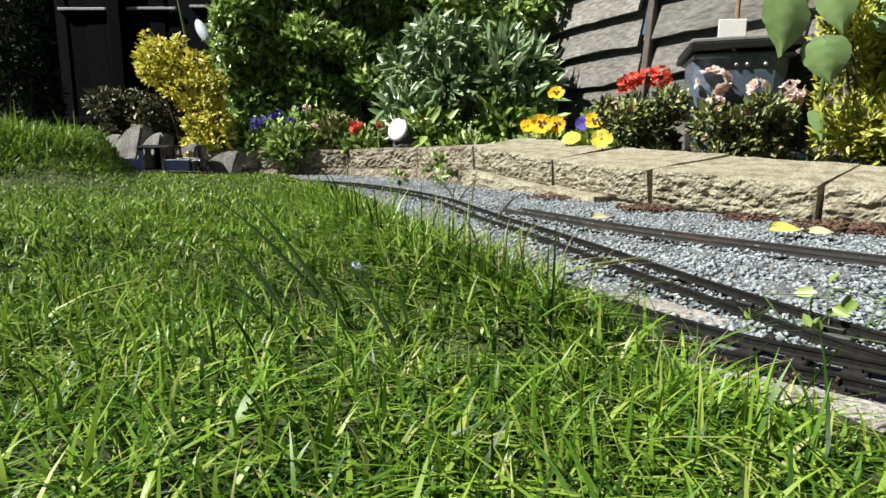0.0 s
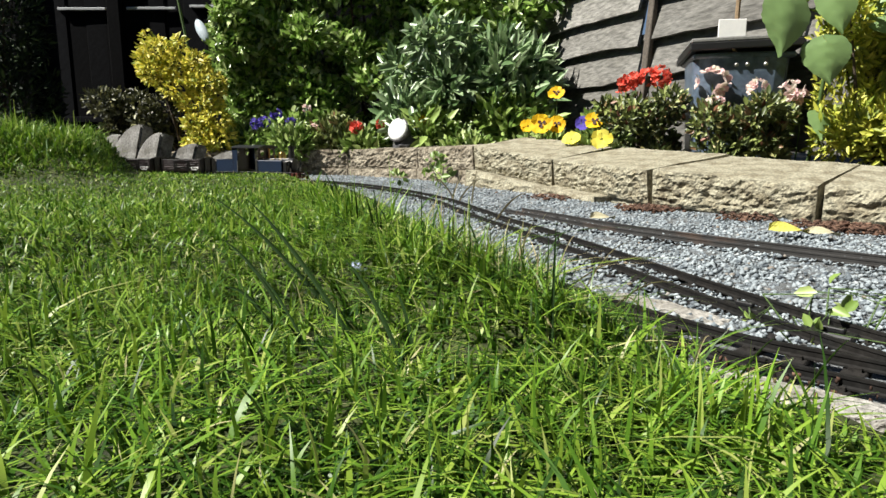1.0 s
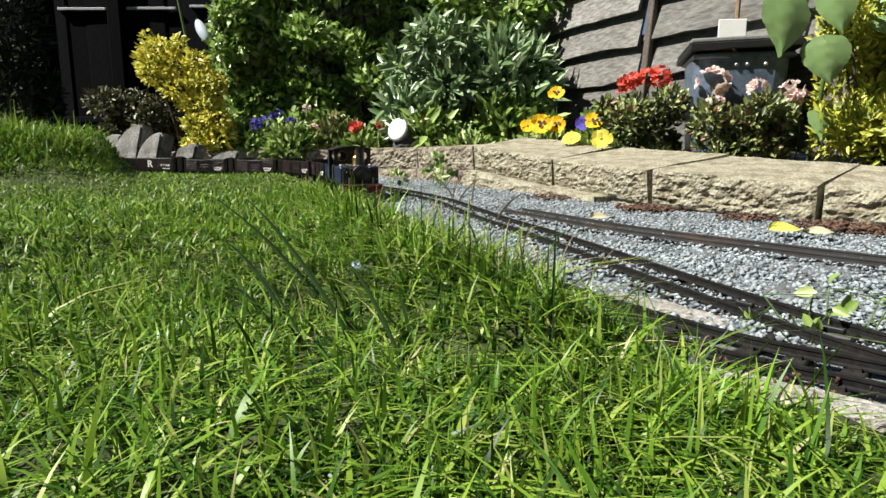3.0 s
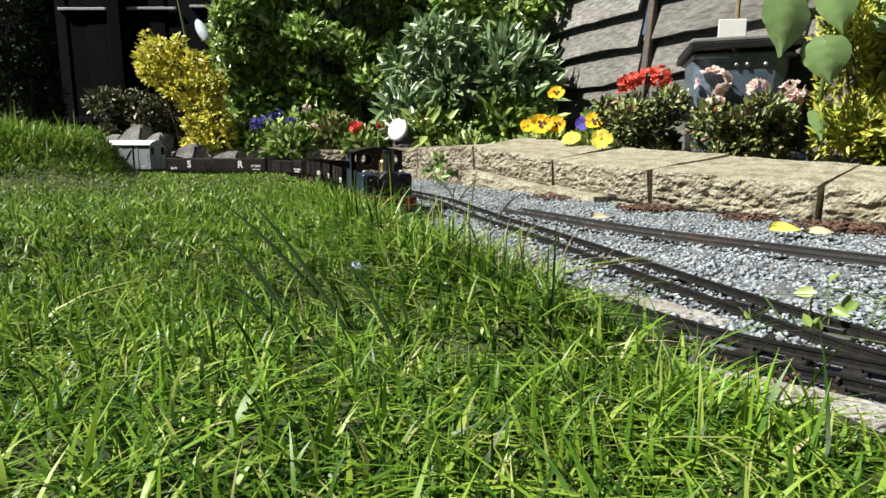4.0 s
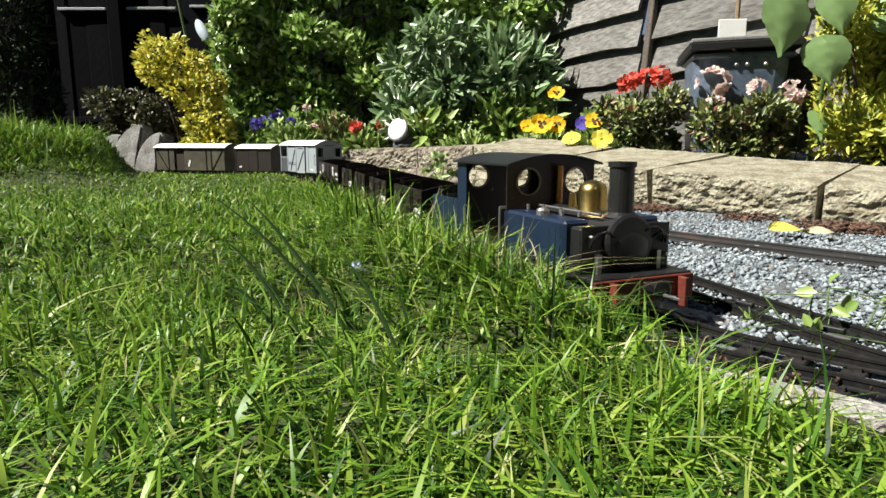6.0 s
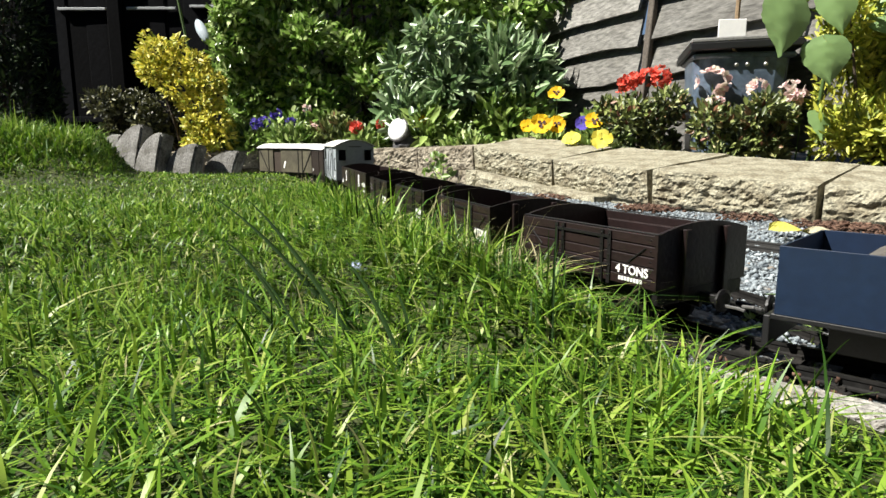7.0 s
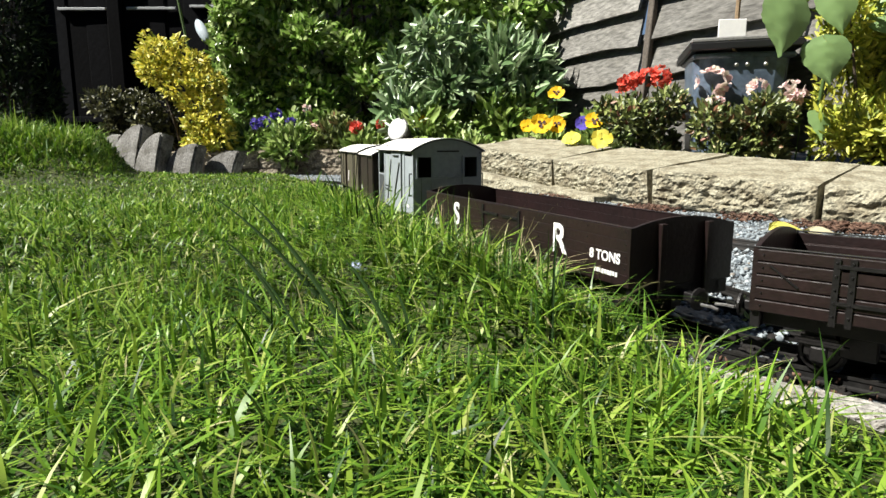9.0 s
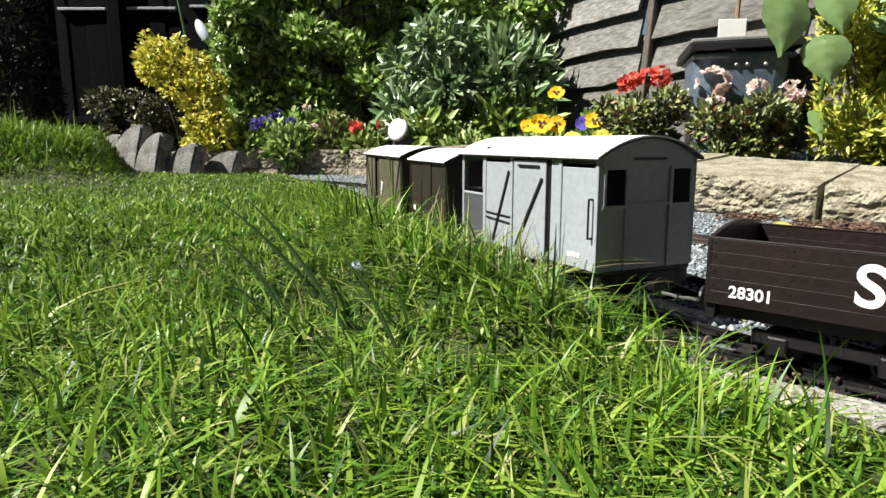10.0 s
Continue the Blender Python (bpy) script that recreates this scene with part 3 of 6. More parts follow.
def axle_guard(parent, x, y):
    bm = B()
    s = 1 if y > 0 else -1
    box(bm, x - 0.008, x + 0.008, y - 0.0012, y + 0.0012, 0.012, 0.030, 0.0004)
    box(bm, x - 0.0045, x + 0.0045, y + s * 0.0012 - 0.002, y + s * 0.0012 + 0.002, 0.009, 0.018, 0.0008)
    for k in range(3):
        box(bm, x - 0.016 + k * 0.003, x + 0.016 - k * 0.003, y + s * 0.002 - 0.0015, y + s * 0.002 + 0.0015, 0.0195 + k * 0.0018, 0.021 + k * 0.0018)
    part("axle_guard", bm, M_IRON, parent)


def underframe(th, L, base, W=0.0985, wheels=True):
    """Solebars, headstocks, running gear; returns its wheelsets."""
    bm = B()
    for y in (-0.036, 0.036):
        box(bm, -L / 2, L / 2, y - 0.003, y + 0.003, 0.0275, 0.0375, 0.0005)
    for x in (-L / 2 + 0.003, L / 2 - 0.003):
        box(bm, x - 0.003, x + 0.003, -W / 2 + 0.003, W / 2 - 0.003, 0.0265, 0.0375, 0.0006)
    part("underframe", bm, M_IRON, th)
    # rods and boxes like brake gear, added to fill in the dark shade underneath
    bm = B()
    for y in (-0.020, 0.020):
        cyl(bm, (-L * 0.40, y, 0.016), (L * 0.40, y, 0.016), 0.0022, seg=6)
    for x in (-L * 0.12, L * 0.12):
        box(bm, x - 0.010, x + 0.010, -0.030, 0.030, 0.012, 0.026, 0.001)
    part("brake_gear_shade", bm, M_IRON, th)
    for d in (1, -1):
        coupling(th, d * L / 2, d)
    ws = []
    if base > 0.15:        # two bogies
        for c in (-base / 2, base / 2):
            for a in (-0.03, 0.03):
                ws.append(wheelset(th, c + a, 0.0115))
            for y in (-0.034, 0.034):
                bm = B()
                box(bm, c - 0.046, c + 0.046, y - 0.002, y + 0.002, 0.013, 0.022, 0.001)
                for a in (-0.03, 0.03):
                    box(bm, c + a - 0.006, c + a + 0.006, y - 0.004, y + 0.004, 0.007, 0.019, 0.001)
                for k in range(3):
                    cyl(bm, (c - 0.006 + k * 0.006, y, 0.0135), (c - 0.006 + k * 0.006, y, 0.026), 0.0022, seg=8)
                part("bogie_frame", bm, M_IRON, th)
    else:
        for x in (-base / 2, base / 2):
            ws.append(wheelset(th, x))
            for y in (-0.0345, 0.0345):
                axle_guard(th, x, y)
    return ws


def end_sheet(bm, x0, x1, W, z0, z1, rise, seg=14):
    """Wagon end with a bowed top."""
    top = [(-W / 2 + W * i / seg, z1 + rise * (1 - (2 * i / seg - 1) ** 2)) for i in range(seg + 1)]
    a = [bm.verts.new((x0, y, z)) for y, z in top] + [bm.verts.new((x0, W / 2, z0)), bm.verts.new((x0, -W / 2, z0))]
    b = [bm.verts.new((x1, y, z)) for y, z in top] + [bm.verts.new((x1, W / 2, z0)), bm.verts.new((x1, -W / 2, z0))]
    bm.faces.new(a)
    bm.faces.new(b[::-1])
    k = len(a)
    for i in range(k):
        j = (i + 1) % k
        bm.faces.new((a[j], a[i], b[i], b[j]))
    bmesh.ops.recalc_face_normals(bm, faces=bm.faces)
    return bm


def rivets(bm, pts, y, s, r=0.0007):
    for x, z in pts:
        cyl(bm, (x, y, z), (x, y + s * 0.0007, z), r, r * 0.6, seg=6)


def open_wagon(L=0.150, planks=5, bogie=False, label="", text=()):
    W, z0, z1 = 0.0985, 0.0375, 0.0800 if bogie else 0.0770
    th = empty("open_wagon", Matrix.Identity(4), label, "model wagon", "goods wagons of the garden train")
    ws = underframe(th, L, L * 0.62 if bogie else L * 0.5)
    part("floor", box(B(), -L / 2 + 0.002, L / 2 - 0.002, -W / 2 + 0.003, W / 2 - 0.003, 0.0375, 0.0400), M_BROWN_IN, th)
    hgt = (z1 - z0) / planks
    gap = 0.00012 if bogie else 0.0007
    bev = 0.00015 if bogie else 0.0005
    for y in (-W / 2, W / 2 - 0.0026):
        for k in range(planks):
            part("plank", box(B(), -L / 2 + 0.0022, L / 2 - 0.0022, y, y + 0.0026, z0 + k * hgt, z0 + (k + 1) * hgt - gap, bev), M_BROWN, th)
        # thin backing seen between the boards
        yi = y + 0.0018 if y < 0 else y + 0.0002
        part("lining", box(B(), -L / 2 + 0.003, L / 2 - 0.003, yi, yi + 0.0006, z0, z1 - 0.001), M_BROWN_IN, th)
    for x in (-L / 2, L / 2 - 0.0028):
        part("end_panel", end_sheet(B(), x, x + 0.0028, W, z0, z1, 0.0075), M_BROWN, th)
        for y in (-0.022, 0.022):
            xo = x - 0.004 if x < 0 else x + 0.0028
            part("stanchion", box(B(), xo, xo + 0.004, y - 0.003, y + 0.003, 0.028, z1 + 0.003, 0.0006), M_BROWN, th)
    for s in (-1, 1):
        y = s * W / 2
        bolts = B()

        def strap(x0, x1, za, zb, t=0.0012):
            part("strap", box(B(), x0, x1, min(y, y + s * t), max(y, y + s * t), za, zb), M_IRON, th, "black strap iron")

        if bogie:
            for x in (-0.14, -0.07, 0.07, 0.14):
                rivets(bolts, [(x, z0 + 0.004 + q * 0.009) for q in range(5)], y, s)
            rivets(bolts, [(d * (L / 2 - 0.005), z0 + 0.004 + q * 0.009) for q in range(5) for d in (-1, 1)], y, s)
            for x in (-0.036, 0.036):
                strap(x - 0.0022, x + 0.0022, z0 - 0.002, z1 - 0.002)
            for zz in (z0 + 0.008, z1 - 0.010):
                strap(-0.0338, -0.004, zz - 0.0012, zz + 0.0012, 0.0014)
                strap(0.004, 0.0338, zz - 0.0012, zz + 0.0012, 0.0014)
        else:
            for x in (-0.022, 0.022, -0.030, 0.030):
                strap(x - 0.0017, x + 0.0017, z0 - 0.002, z1 - 0.0015)
                rivets(bolts, [(x, z0 + 0.004 + q * hgt) for q in range(planks)], y + s * 0.0012, s, 0.0009)
            for zz in (z1 - 0.006, z0 + 0.012):
                strap(-0.030, 0.030, zz - 0.001, zz + 0.001, 0.0016)
            for d in (-1, 1):
                rivets(bolts, [(d * (L / 2 - 0.006), z0 + 0.004 + q * hgt) for q in range(planks)], y, s)
                p0, p1 = (d * (L / 2 - 0.010), z1 - 0.010), (d * (L / 2 - 0.026), z1 - 0.022)
                part("brace", cyl(B(), (p0[0], y + s * 0.0004, p0[1]), (p1[0], y + s * 0.0004, p1[1]), 0.0007, seg=6), M_IRON, th)
        tagged(part("bolts", bolts, M_IRON, th), kind="stuff")
        # thin capping iron along the top edge
        part("capping", box(B(), -L / 2, L / 2, min(y, y - s * 0.0032), max(y, y - s * 0.0032), z1, z1 + 0.0009, 0.0003), M_IRON if not bogie else M_BROWN, th)
    ya = -W / 2 - 0.0003
    for body, size, x, z in text:
        writing(body, size, th, x, ya, z)
    return th, ws


def roof_mesh(bm, L, W, z0, rise, t=0.002, seg=18):
    rings = []
    for x in (-L / 2, L / 2):
        o = [bm.verts.new((x, -W / 2 + W * i / seg, z0 + rise * (1 - (2 * i / seg - 1) ** 2))) for i in range(seg + 1)]
        u = [bm.verts.new((x, -W / 2 + W * i / seg, z0 - t + rise * (1 - (2 * i / seg - 1) ** 2))) for i in range(seg + 1)]
        rings.append(o + u[::-1])
    a, b = rings
    k = len(a)
    for i in range(k):
        j = (i + 1) % k
        bm.faces.new((a[i], a[j], b[j], b[i]))
    for r in rings:
        for i in range(seg):
            bm.faces.new((r[i], r[i + 1], r[k - 2 - i], r[k - 1 - i]))
    bmesh.ops.recalc_face_normals(bm, faces=bm.faces)
    return bm


def van(kind, L, zf, ze, rise, label, paint):
    W = 0.0985
    th = empty("goods_van", Matrix.Identity(4), label, "model van", "vans of the garden train")
    ws = underframe(th, L, L * 0.62 if kind == "long" else L * 0.55)
    part("floor", box(B(), -L / 2, L / 2, -W / 2 + 0.002, W / 2 - 0.002, zf - 0.003, zf), M_IRON, th)
    y = W / 2
    rf = part("roof", roof_mesh(B(), L + 0.006, W + 0.008, ze + 0.0015, rise), M_ROOF, th, "bright white curved roof", smooth=False)
    part("roof_edge", roof_mesh(B(), L + 0.0065, W + 0.0084, ze + 0.0002, rise, 0.0014), M_IRON, th)
    T = 0.0022

    def panel(x0, x1, s, z0=zf, z1=ze, material=paint, out=0.0, name="side_panel"):
        ya = s * (y + out)
        return part(name, box(B(), x0, x1, min(ya, ya - s * T), max(ya, ya - s * T), z0, z1, 0.0004), material, th)

    def strip(p0, p1, s, w=0.0022, material=M_IRON, name="brace", out=0.0008):
        bm = B()
        d = Vector((p1[0] - p0[0], 0, p1[1] - p0[1]))
        m = Matrix.Translation(((p0[0] + p1[0]) / 2, s * (y + out / 2), (p0[1] + p1[1]) / 2)) @ pose(0, 0, 0, 0, -math.degrees(math.atan2(d.z, d.x)), 0)
        box(bm, -d.length / 2, d.length / 2, -out, out, -w / 2, w / 2)
        bmesh.ops.transform(bm, matrix=m, verts=bm.verts)
        part(name, bm, material, th)

    def end(x, material=paint, windows=False):
        xa, xb = (x, x + T) if x < 0 else (x - T, x)
        if not windows:
            part("end_panel", end_sheet(B(), xa, xb, W - 0.001, zf, ze, rise - 0.001), material, th)
            return
        zw0, zw1 = zf + 0.050, ze - 0.006
        part("end_panel", box(B(), xa, xb, -y, y, zf, zw0, 0.0004), material, th)
        part("end_panel", end_sheet(B(), xa, xb, W - 0.001, zw1, ze, rise - 0.001), material, th)
        for ya, yb in ((-y, -y + 0.006), (-y + 0.026, y - 0.026), (y - 0.006, y)):
            part("end_panel", box(B(), xa, xb, ya, yb, zw0, zw1), material, th)
        xo = xa - 0.0012 if x < 0 else xb
        for ya, yb in ((-y + 0.004, -y + 0.028), (y - 0.028, y - 0.004)):
            part("window_sill", box(B(), xo, xo + 0.0012, ya, yb, zw0 - 0.0015, zw0 + 0.0012), material, th)
            xm = (xa + xb) / 2
            bm = B()
            for z0, z1, y0, y1 in ((zw0, zw1, ya + 0.0005, ya + 0.0028), (zw0, zw1, yb - 0.0028, yb - 0.0005), (zw1 - 0.002, zw1 + 0.0005, ya, yb)):
                box(bm, xo, xo + 0.0012, y0, y1, z0, z1)
            part("window_frame", bm, material, th)
            part("window_pane", box(B(), xm - 0.0003, xm + 0.0003, ya + 0.002, yb - 0.002, zw0, zw1), M_PANE, th)
        for yy in (-y + 0.027, y - 0.027):
            part("end_stanchion", box(B(), xo, xo + 0.0015, yy - 0.0012, yy + 0.0012, zf, zw1), material, th)
        part("end_rail", box(B(), xo, xo + 0.0014, -0.022, 0.022, zf + 0.050, zf + 0.0525), material, th)
        part("end_rail", box(B(), xo, xo + 0.0014, -0.016, 0.016, ze - 0.001, ze + 0.001), M_IRON, th)

    if kind == "brake":
        for s in (-1, 1):
            # open verandah at the rear, two doors and a closed bay
            panel(-L / 2, -L / 2 + 0.0040, s, name="corner_post")
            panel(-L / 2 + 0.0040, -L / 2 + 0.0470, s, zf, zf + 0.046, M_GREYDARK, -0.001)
            panel(-L / 2 + 0.0020, -L / 2 + 0.0493, s, zf + 0.046, zf + 0.0485)
            panel(-L / 2 + 0.0470, -L / 2 + 0.0526, s, name="corner_post", out=0.0008)
            panel(-L / 2 + 0.0526, -L / 2 + 0.0986, s, zf, ze - 0.006, name="door")
            panel(-L / 2 + 0.0986, -L / 2 + 0.1030, s, name="corner_post", out=0.0008)
            panel(-L / 2 + 0.1053, -L / 2 + 0.1568, s, zf - 0.003, ze - 0.003, name="door", out=0.001)
            panel(-L / 2 + 0.1635, -L / 2 + 0.1747, s, name="side_panel")
            panel(-L / 2 + 0.1747, -L / 2 + 0.1792, s, name="corner_post", out=0.0012)
            panel(-L / 2 + 0.1792, L / 2 - 0.004, s, zf, ze - 0.007)
            panel(L / 2 - 0.004, L / 2, s, name="corner_post", out=0.0006)
            panel(-L / 2 + 0.0526, L / 2, s, ze - 0.004, ze, M_IRON, -0.001)
            panel(-L / 2 + 0.1568, -L / 2 + 0.1635, s, zf, ze, M_IRON, -0.0012)
            strip((-L / 2 + 0.0672, zf + 0.004), (-L / 2 + 0.0963, ze - 0.014), s, 0.0028)
            strip((-L / 2 + 0.1120, zf + 0.006), (-L / 2 + 0.1523, ze - 0.018), s, 0.0028, out=0.0016)
            strip((-L / 2 + 0.1142, ze - 0.008), (-L / 2 + 0.1478, ze - 0.008), s, 0.002, out=0.0016)
            strip((-L / 2 + 0.0538, zf + 0.026), (-L / 2 + 0.1008, zf + 0.024), s, 0.0014)
            strip((-L / 2 + 0.0538, zf + 0.031), (-L / 2 + 0.1008, zf + 0.030), s, 0.0012)
            bm = B()
            for xx in (L / 2 - 0.006,):
                cyl(bm, (xx, s * (y + 0.004), zf + 0.026), (xx, s * (y + 0.004), zf + 0.056), 0.0009, seg=6)
                for zz in (zf + 0.026, zf + 0.056):
                    cyl(bm, (xx, s * y, zz), (xx, s * (y + 0.004), zz), 0.0009, seg=6)
            part("handrail", bm, M_IRON, th)
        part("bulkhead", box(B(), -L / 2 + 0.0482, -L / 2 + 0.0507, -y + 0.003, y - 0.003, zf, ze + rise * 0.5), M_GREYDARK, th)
        end(L / 2, windows=True)
        end(-L / 2, windows=True)
        bars(th, L / 2 - 0.028, -y - 0.0003, zf + 0.010, 4, 0.003, 0.004)
    elif kind == "short":
        for s in (-1, 1):
            panel(-L / 2, -L / 2 + 0.056, s)
            panel(-L / 2 + 0.058, L / 2 - 0.058, s, out=0.0012, name="door")
            panel(L / 2 - 0.056, L / 2, s)
            strip((-L / 2 + 0.057, zf), (-L / 2 + 0.057, ze), s, 0.003)
            strip((L / 2 - 0.057, zf), (L / 2 - 0.057, ze), s, 0.003)
            for d in (-1, 1):
                strip((d * (L / 2 - 0.002), zf), (d * (L / 2 - 0.002), ze), s, 0.003, M_VANBROWN)
        part("bulkhead", box(B(), -L / 2 + 0.002, L / 2 - 0.002, -y + 0.004, y - 0.004, zf, zf + 0.002), M_IRON, th)
        bars(th, -L / 2 + 0.020, -y - 0.0003, zf + 0.014, 2, 0.004, 0.006)
        end(L / 2)
        end(-L / 2)
    else:
        for s in (-1, 1):
            panel(-L / 2, -0.062, s)
            panel(-0.062, -0.022, s, zf, ze - 0.004, M_OLIVEDARK, -0.004, "door")
            panel(-0.022, L / 2, s)
            for d in (-1, 1):
                for a in (0.002, 0.055, 0.075):
                    if d * (L / 2 - a) < -0.07 or d * (L / 2 - a) > -0.01:
                        strip((d * (L / 2 - a), zf), (d * (L / 2 - a), ze), s, 0.003)
            strip((L / 2 - 0.052, zf + 0.002), (L / 2 - 0.008, ze - 0.004), s, 0.003)
            strip((-L / 2 + 0.052, zf + 0.002), (-L / 2 + 0.008, ze - 0.004), s, 0.003)
            strip((-L / 2, ze - 0.002), (L / 2, ze - 0.002), s, 0.003)
            strip((-0.006, zf + 0.014), (0.002, zf + 0.036), s, 0.007, M_LETTER, "notice")
        end(L / 2)
        end(-L / 2)
    return th, ws


M_PANE = bpy.data.materials.new("pane_glass")
M_PANE.use_nodes = True
pb = M_PANE.node_tree.nodes["Principled BSDF"]
pb.inputs["Transmission Weight"].default_value, pb.inputs["Roughness"].default_value, pb.inputs["IOR"].default_value = 1.0, 0.03, 1.1
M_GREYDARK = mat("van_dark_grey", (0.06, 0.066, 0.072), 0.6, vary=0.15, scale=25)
M_OLIVEDARK = mat("van_door_brown", (0.05, 0.035, 0.025), 0.6, vary=0.2, scale=25)


def locomotive():
    th = empty("steam_locomotive", Matrix.Identity(4), "dark blue model tank engine with brass dome and open cab", "model locomotive")
    W = 0.0985
    y = W / 2
    # frames and wheels
    part("footplate", box(B(), -0.168, 0.150, -y, y, 0.0330, 0.0365, 0.0006), M_BLACK, th)
    for s in (-1, 1):
        part("frame_plate", box(B(), -0.14, 0.135, s * 0.026 - 0.0015, s * 0.026 + 0.0015, 0.013, 0.033), M_BLACK, th)
        part("cylinder", cyl(B(), (0.092, s * 0.038, 0.020), (0.134, s * 0.038, 0.020), 0.0095, seg=18), M_BLACK, th)
    part("front_buffer_beam", box(B(), 0.148, 0.153, -y, y, 0.0150, 0.0350, 0.0006), M_REDBEAM, th, "red front buffer beam")
    part("rear_buffer_beam", box(B(), -0.172, -0.168, -y, y, 0.0150, 0.0350, 0.0006), M_BLACK, th)
    coupling(th, 0.153, 1)
    coupling(th, -0.164, -1)
    for s in (-1, 1):
        bm = B()
        box(bm, 0.153, 0.162, s * 0.034 - 0.002, s * 0.034 + 0.002, 0.010, 0.034, 0.0005)
        part("guard_iron", bm, M_REDBEAM, th)
    ws = [wheelset(th, x, 0.0165) for x in (-0.080, -0.005, 0.060)]
    part("side_rod", box(B(), -0.082, 0.062, -0.0345, -0.0325, 0.0095, 0.0125, 0.0004), M_STEEL, th)
    # bunker: low open-topped box behind the cab
    for s in (-1, 1):
        part("bunker_side", box(B(), -0.166, -0.096, min(s * y, s * (y - 0.0016)), max(s * y, s * (y - 0.0016)), 0.0365, 0.0790, 0.0003), M_BLUE, th)
        part("cab_side", box(B(), -0.096, -0.074, min(s * y, s * (y - 0.0016)), max(s * y, s * (y - 0.0016)), 0.0365, 0.1200, 0.0003), M_BLUE, th)
        part("side_tank", box(B(), 0.008, 0.110, min(s * y, s * 0.024), max(s * y, s * 0.024), 0.0365, 0.0775, 0.0025), M_BLUE, th)
        bm = cyl(B(), (-0.0725, s * (y + 0.003), 0.040), (-0.0725, s * (y + 0.003), 0.0735), 0.0011, seg=8)
        cyl(bm, (-0.0725, s * y, 0.0735), (-0.0725, s * (y + 0.003), 0.0735), 0.0014, seg=8)
        part("cab_handrail", bm, M_STEEL, th, "bright steel handrail")
        bm = cyl(B(), (0.0065, s * (y + 0.003), 0.040), (0.0065, s * (y + 0.003), 0.079), 0.0011, seg=8)
        cyl(bm, (0.0065, s * (y - 0.006), 0.079), (0.0065, s * (y + 0.003), 0.079), 0.0014, seg=8)
        part("cab_handrail", bm, M_STEEL, th)
        bm = box(B(), -0.066, 0.0, min(s * (y - 0.002), s * (y + 0.004)), max(s * (y - 0.002), s * (y + 0.004)), 0.016, 0.0185)
        part("cab_step", bm, M_BLACK, th)
    part("bunker_back", box(B(), -0.166, -0.1644, -y + 0.0016, y - 0.0016, 0.0365, 0.0790), M_BLUE, th)
    part("bunker_floor", box(B(), -0.164, -0.074, -y + 0.0016, y - 0.0016, 0.0372, 0.0400), M_CABGREY, th)
    part("gas_tank", cyl(B(), (-0.120, -0.034, 0.062), (-0.120, 0.034, 0.062), 0.013, seg=20), M_CABGREY, th, "grey gas tank in the bunker")
    part("gas_valve", cyl(B(), (-0.102, -0.02, 0.06), (-0.102, -0.02, 0.083), 0.003, seg=10), M_BRASS, th)

    # cab sheets with round windows
    def sheet(x, paint, name):
        bm = B()
        zt, zb = 0.1200, 0.0365
        n = 28
        hole = 0.0125
        for s in (-1, 1):
            cy, cz = s * 0.0265, 0.1035
            # square collar round each hole, ring of quads
            inner, outer = [], []
            x0, x1, z0, z1 = cy - 0.019, cy + 0.019, 0.0880, 0.1190
            for i in range(n):
                a = 2 * math.pi * i / n
                c, sn = math.cos(a), math.sin(a)
                k = min((x1 - cy) / abs(c) if abs(c) > 1e-6 else 9, ((z1 - cz) if sn > 0 else (cz - z0)) / abs(sn) if abs(sn) > 1e-6 else 9)
                inner.append((cy + hole * c, cz + hole * sn))
                outer.append((cy + k * c, cz + k * sn))
            for xx in (x - 0.0008, x + 0.0008):
                vi = [bm.verts.new((xx, *p)) for p in inner]
                vo = [bm.verts.new((xx, *p)) for p in outer]
                for i in range(n):
                    j = (i + 1) % n
                    bm.faces.new((vi[i], vi[j], vo[j], vo[i]))
        box(bm, x - 0.0008, x + 0.0008, -y, y, zb, 0.0880)
        box(bm, x - 0.0008, x + 0.0008, -0.0075, 0.0075, 0.0880, zt)
        for s in (-1, 1):
            box(bm, x - 0.0008, x + 0.0008, min(s * 0.0455, s * y), max(s * 0.0455, s * y), 0.0880, zt)
        end_sheet(bm, x - 0.0008, x + 0.0008, W, 0.1188, zt, 0.0085)
        ob = part(name, bm, paint, th)
        for s in (-1, 1):
            r = B()
            lathe(r, [(0.0119, -0.0016), (0.0135, -0.0016), (0.0135, 0.0016), (0.0119, 0.0016)], 24, pose(x + 0.001, s * 0.0265, 0.1035, 0, 90, 0))
            # open ring: drop the end caps
            caps = [f for f in r.faces if len(f.verts) > 4]
            bmesh.ops.delete(r, geom=caps, context="FACES_ONLY")
            part("spectacle_rim", r, M_RIM, ob, "dull brass window rim")
        return ob

    sheet(0.014, M_CABRED, "front_weatherboard")
    sheet(-0.092, M_CABRED, "rear_weatherboard")
    part("cab_roof", roof_mesh(B(), 0.122, W + 0.008, 0.1205, 0.0090, 0.0018), M_BLACK, th, m=pose(-0.038, 0, 0))
    # boiler, smokebox, chimney, dome
    part("boiler", cyl(B(), (0.012, 0, 0.060), (0.105, 0, 0.060), 0.0225, seg=28), M_BLACK, th, smooth=False)
    part("smokebox", lathe(B(), [(0.0235, 0), (0.0235, 0.030), (0.021, 0.032), (0.010, 0.0335)], 28, pose(0.101, 0, 0.060, 0, 90, 0)), M_BLACK, th)
    part("front_plate", box(B(), 0.1262, 0.1276, -0.0445, 0.0445, 0.0365, 0.0745, 0.0004), M_BLACK, th, "flat black front plate")
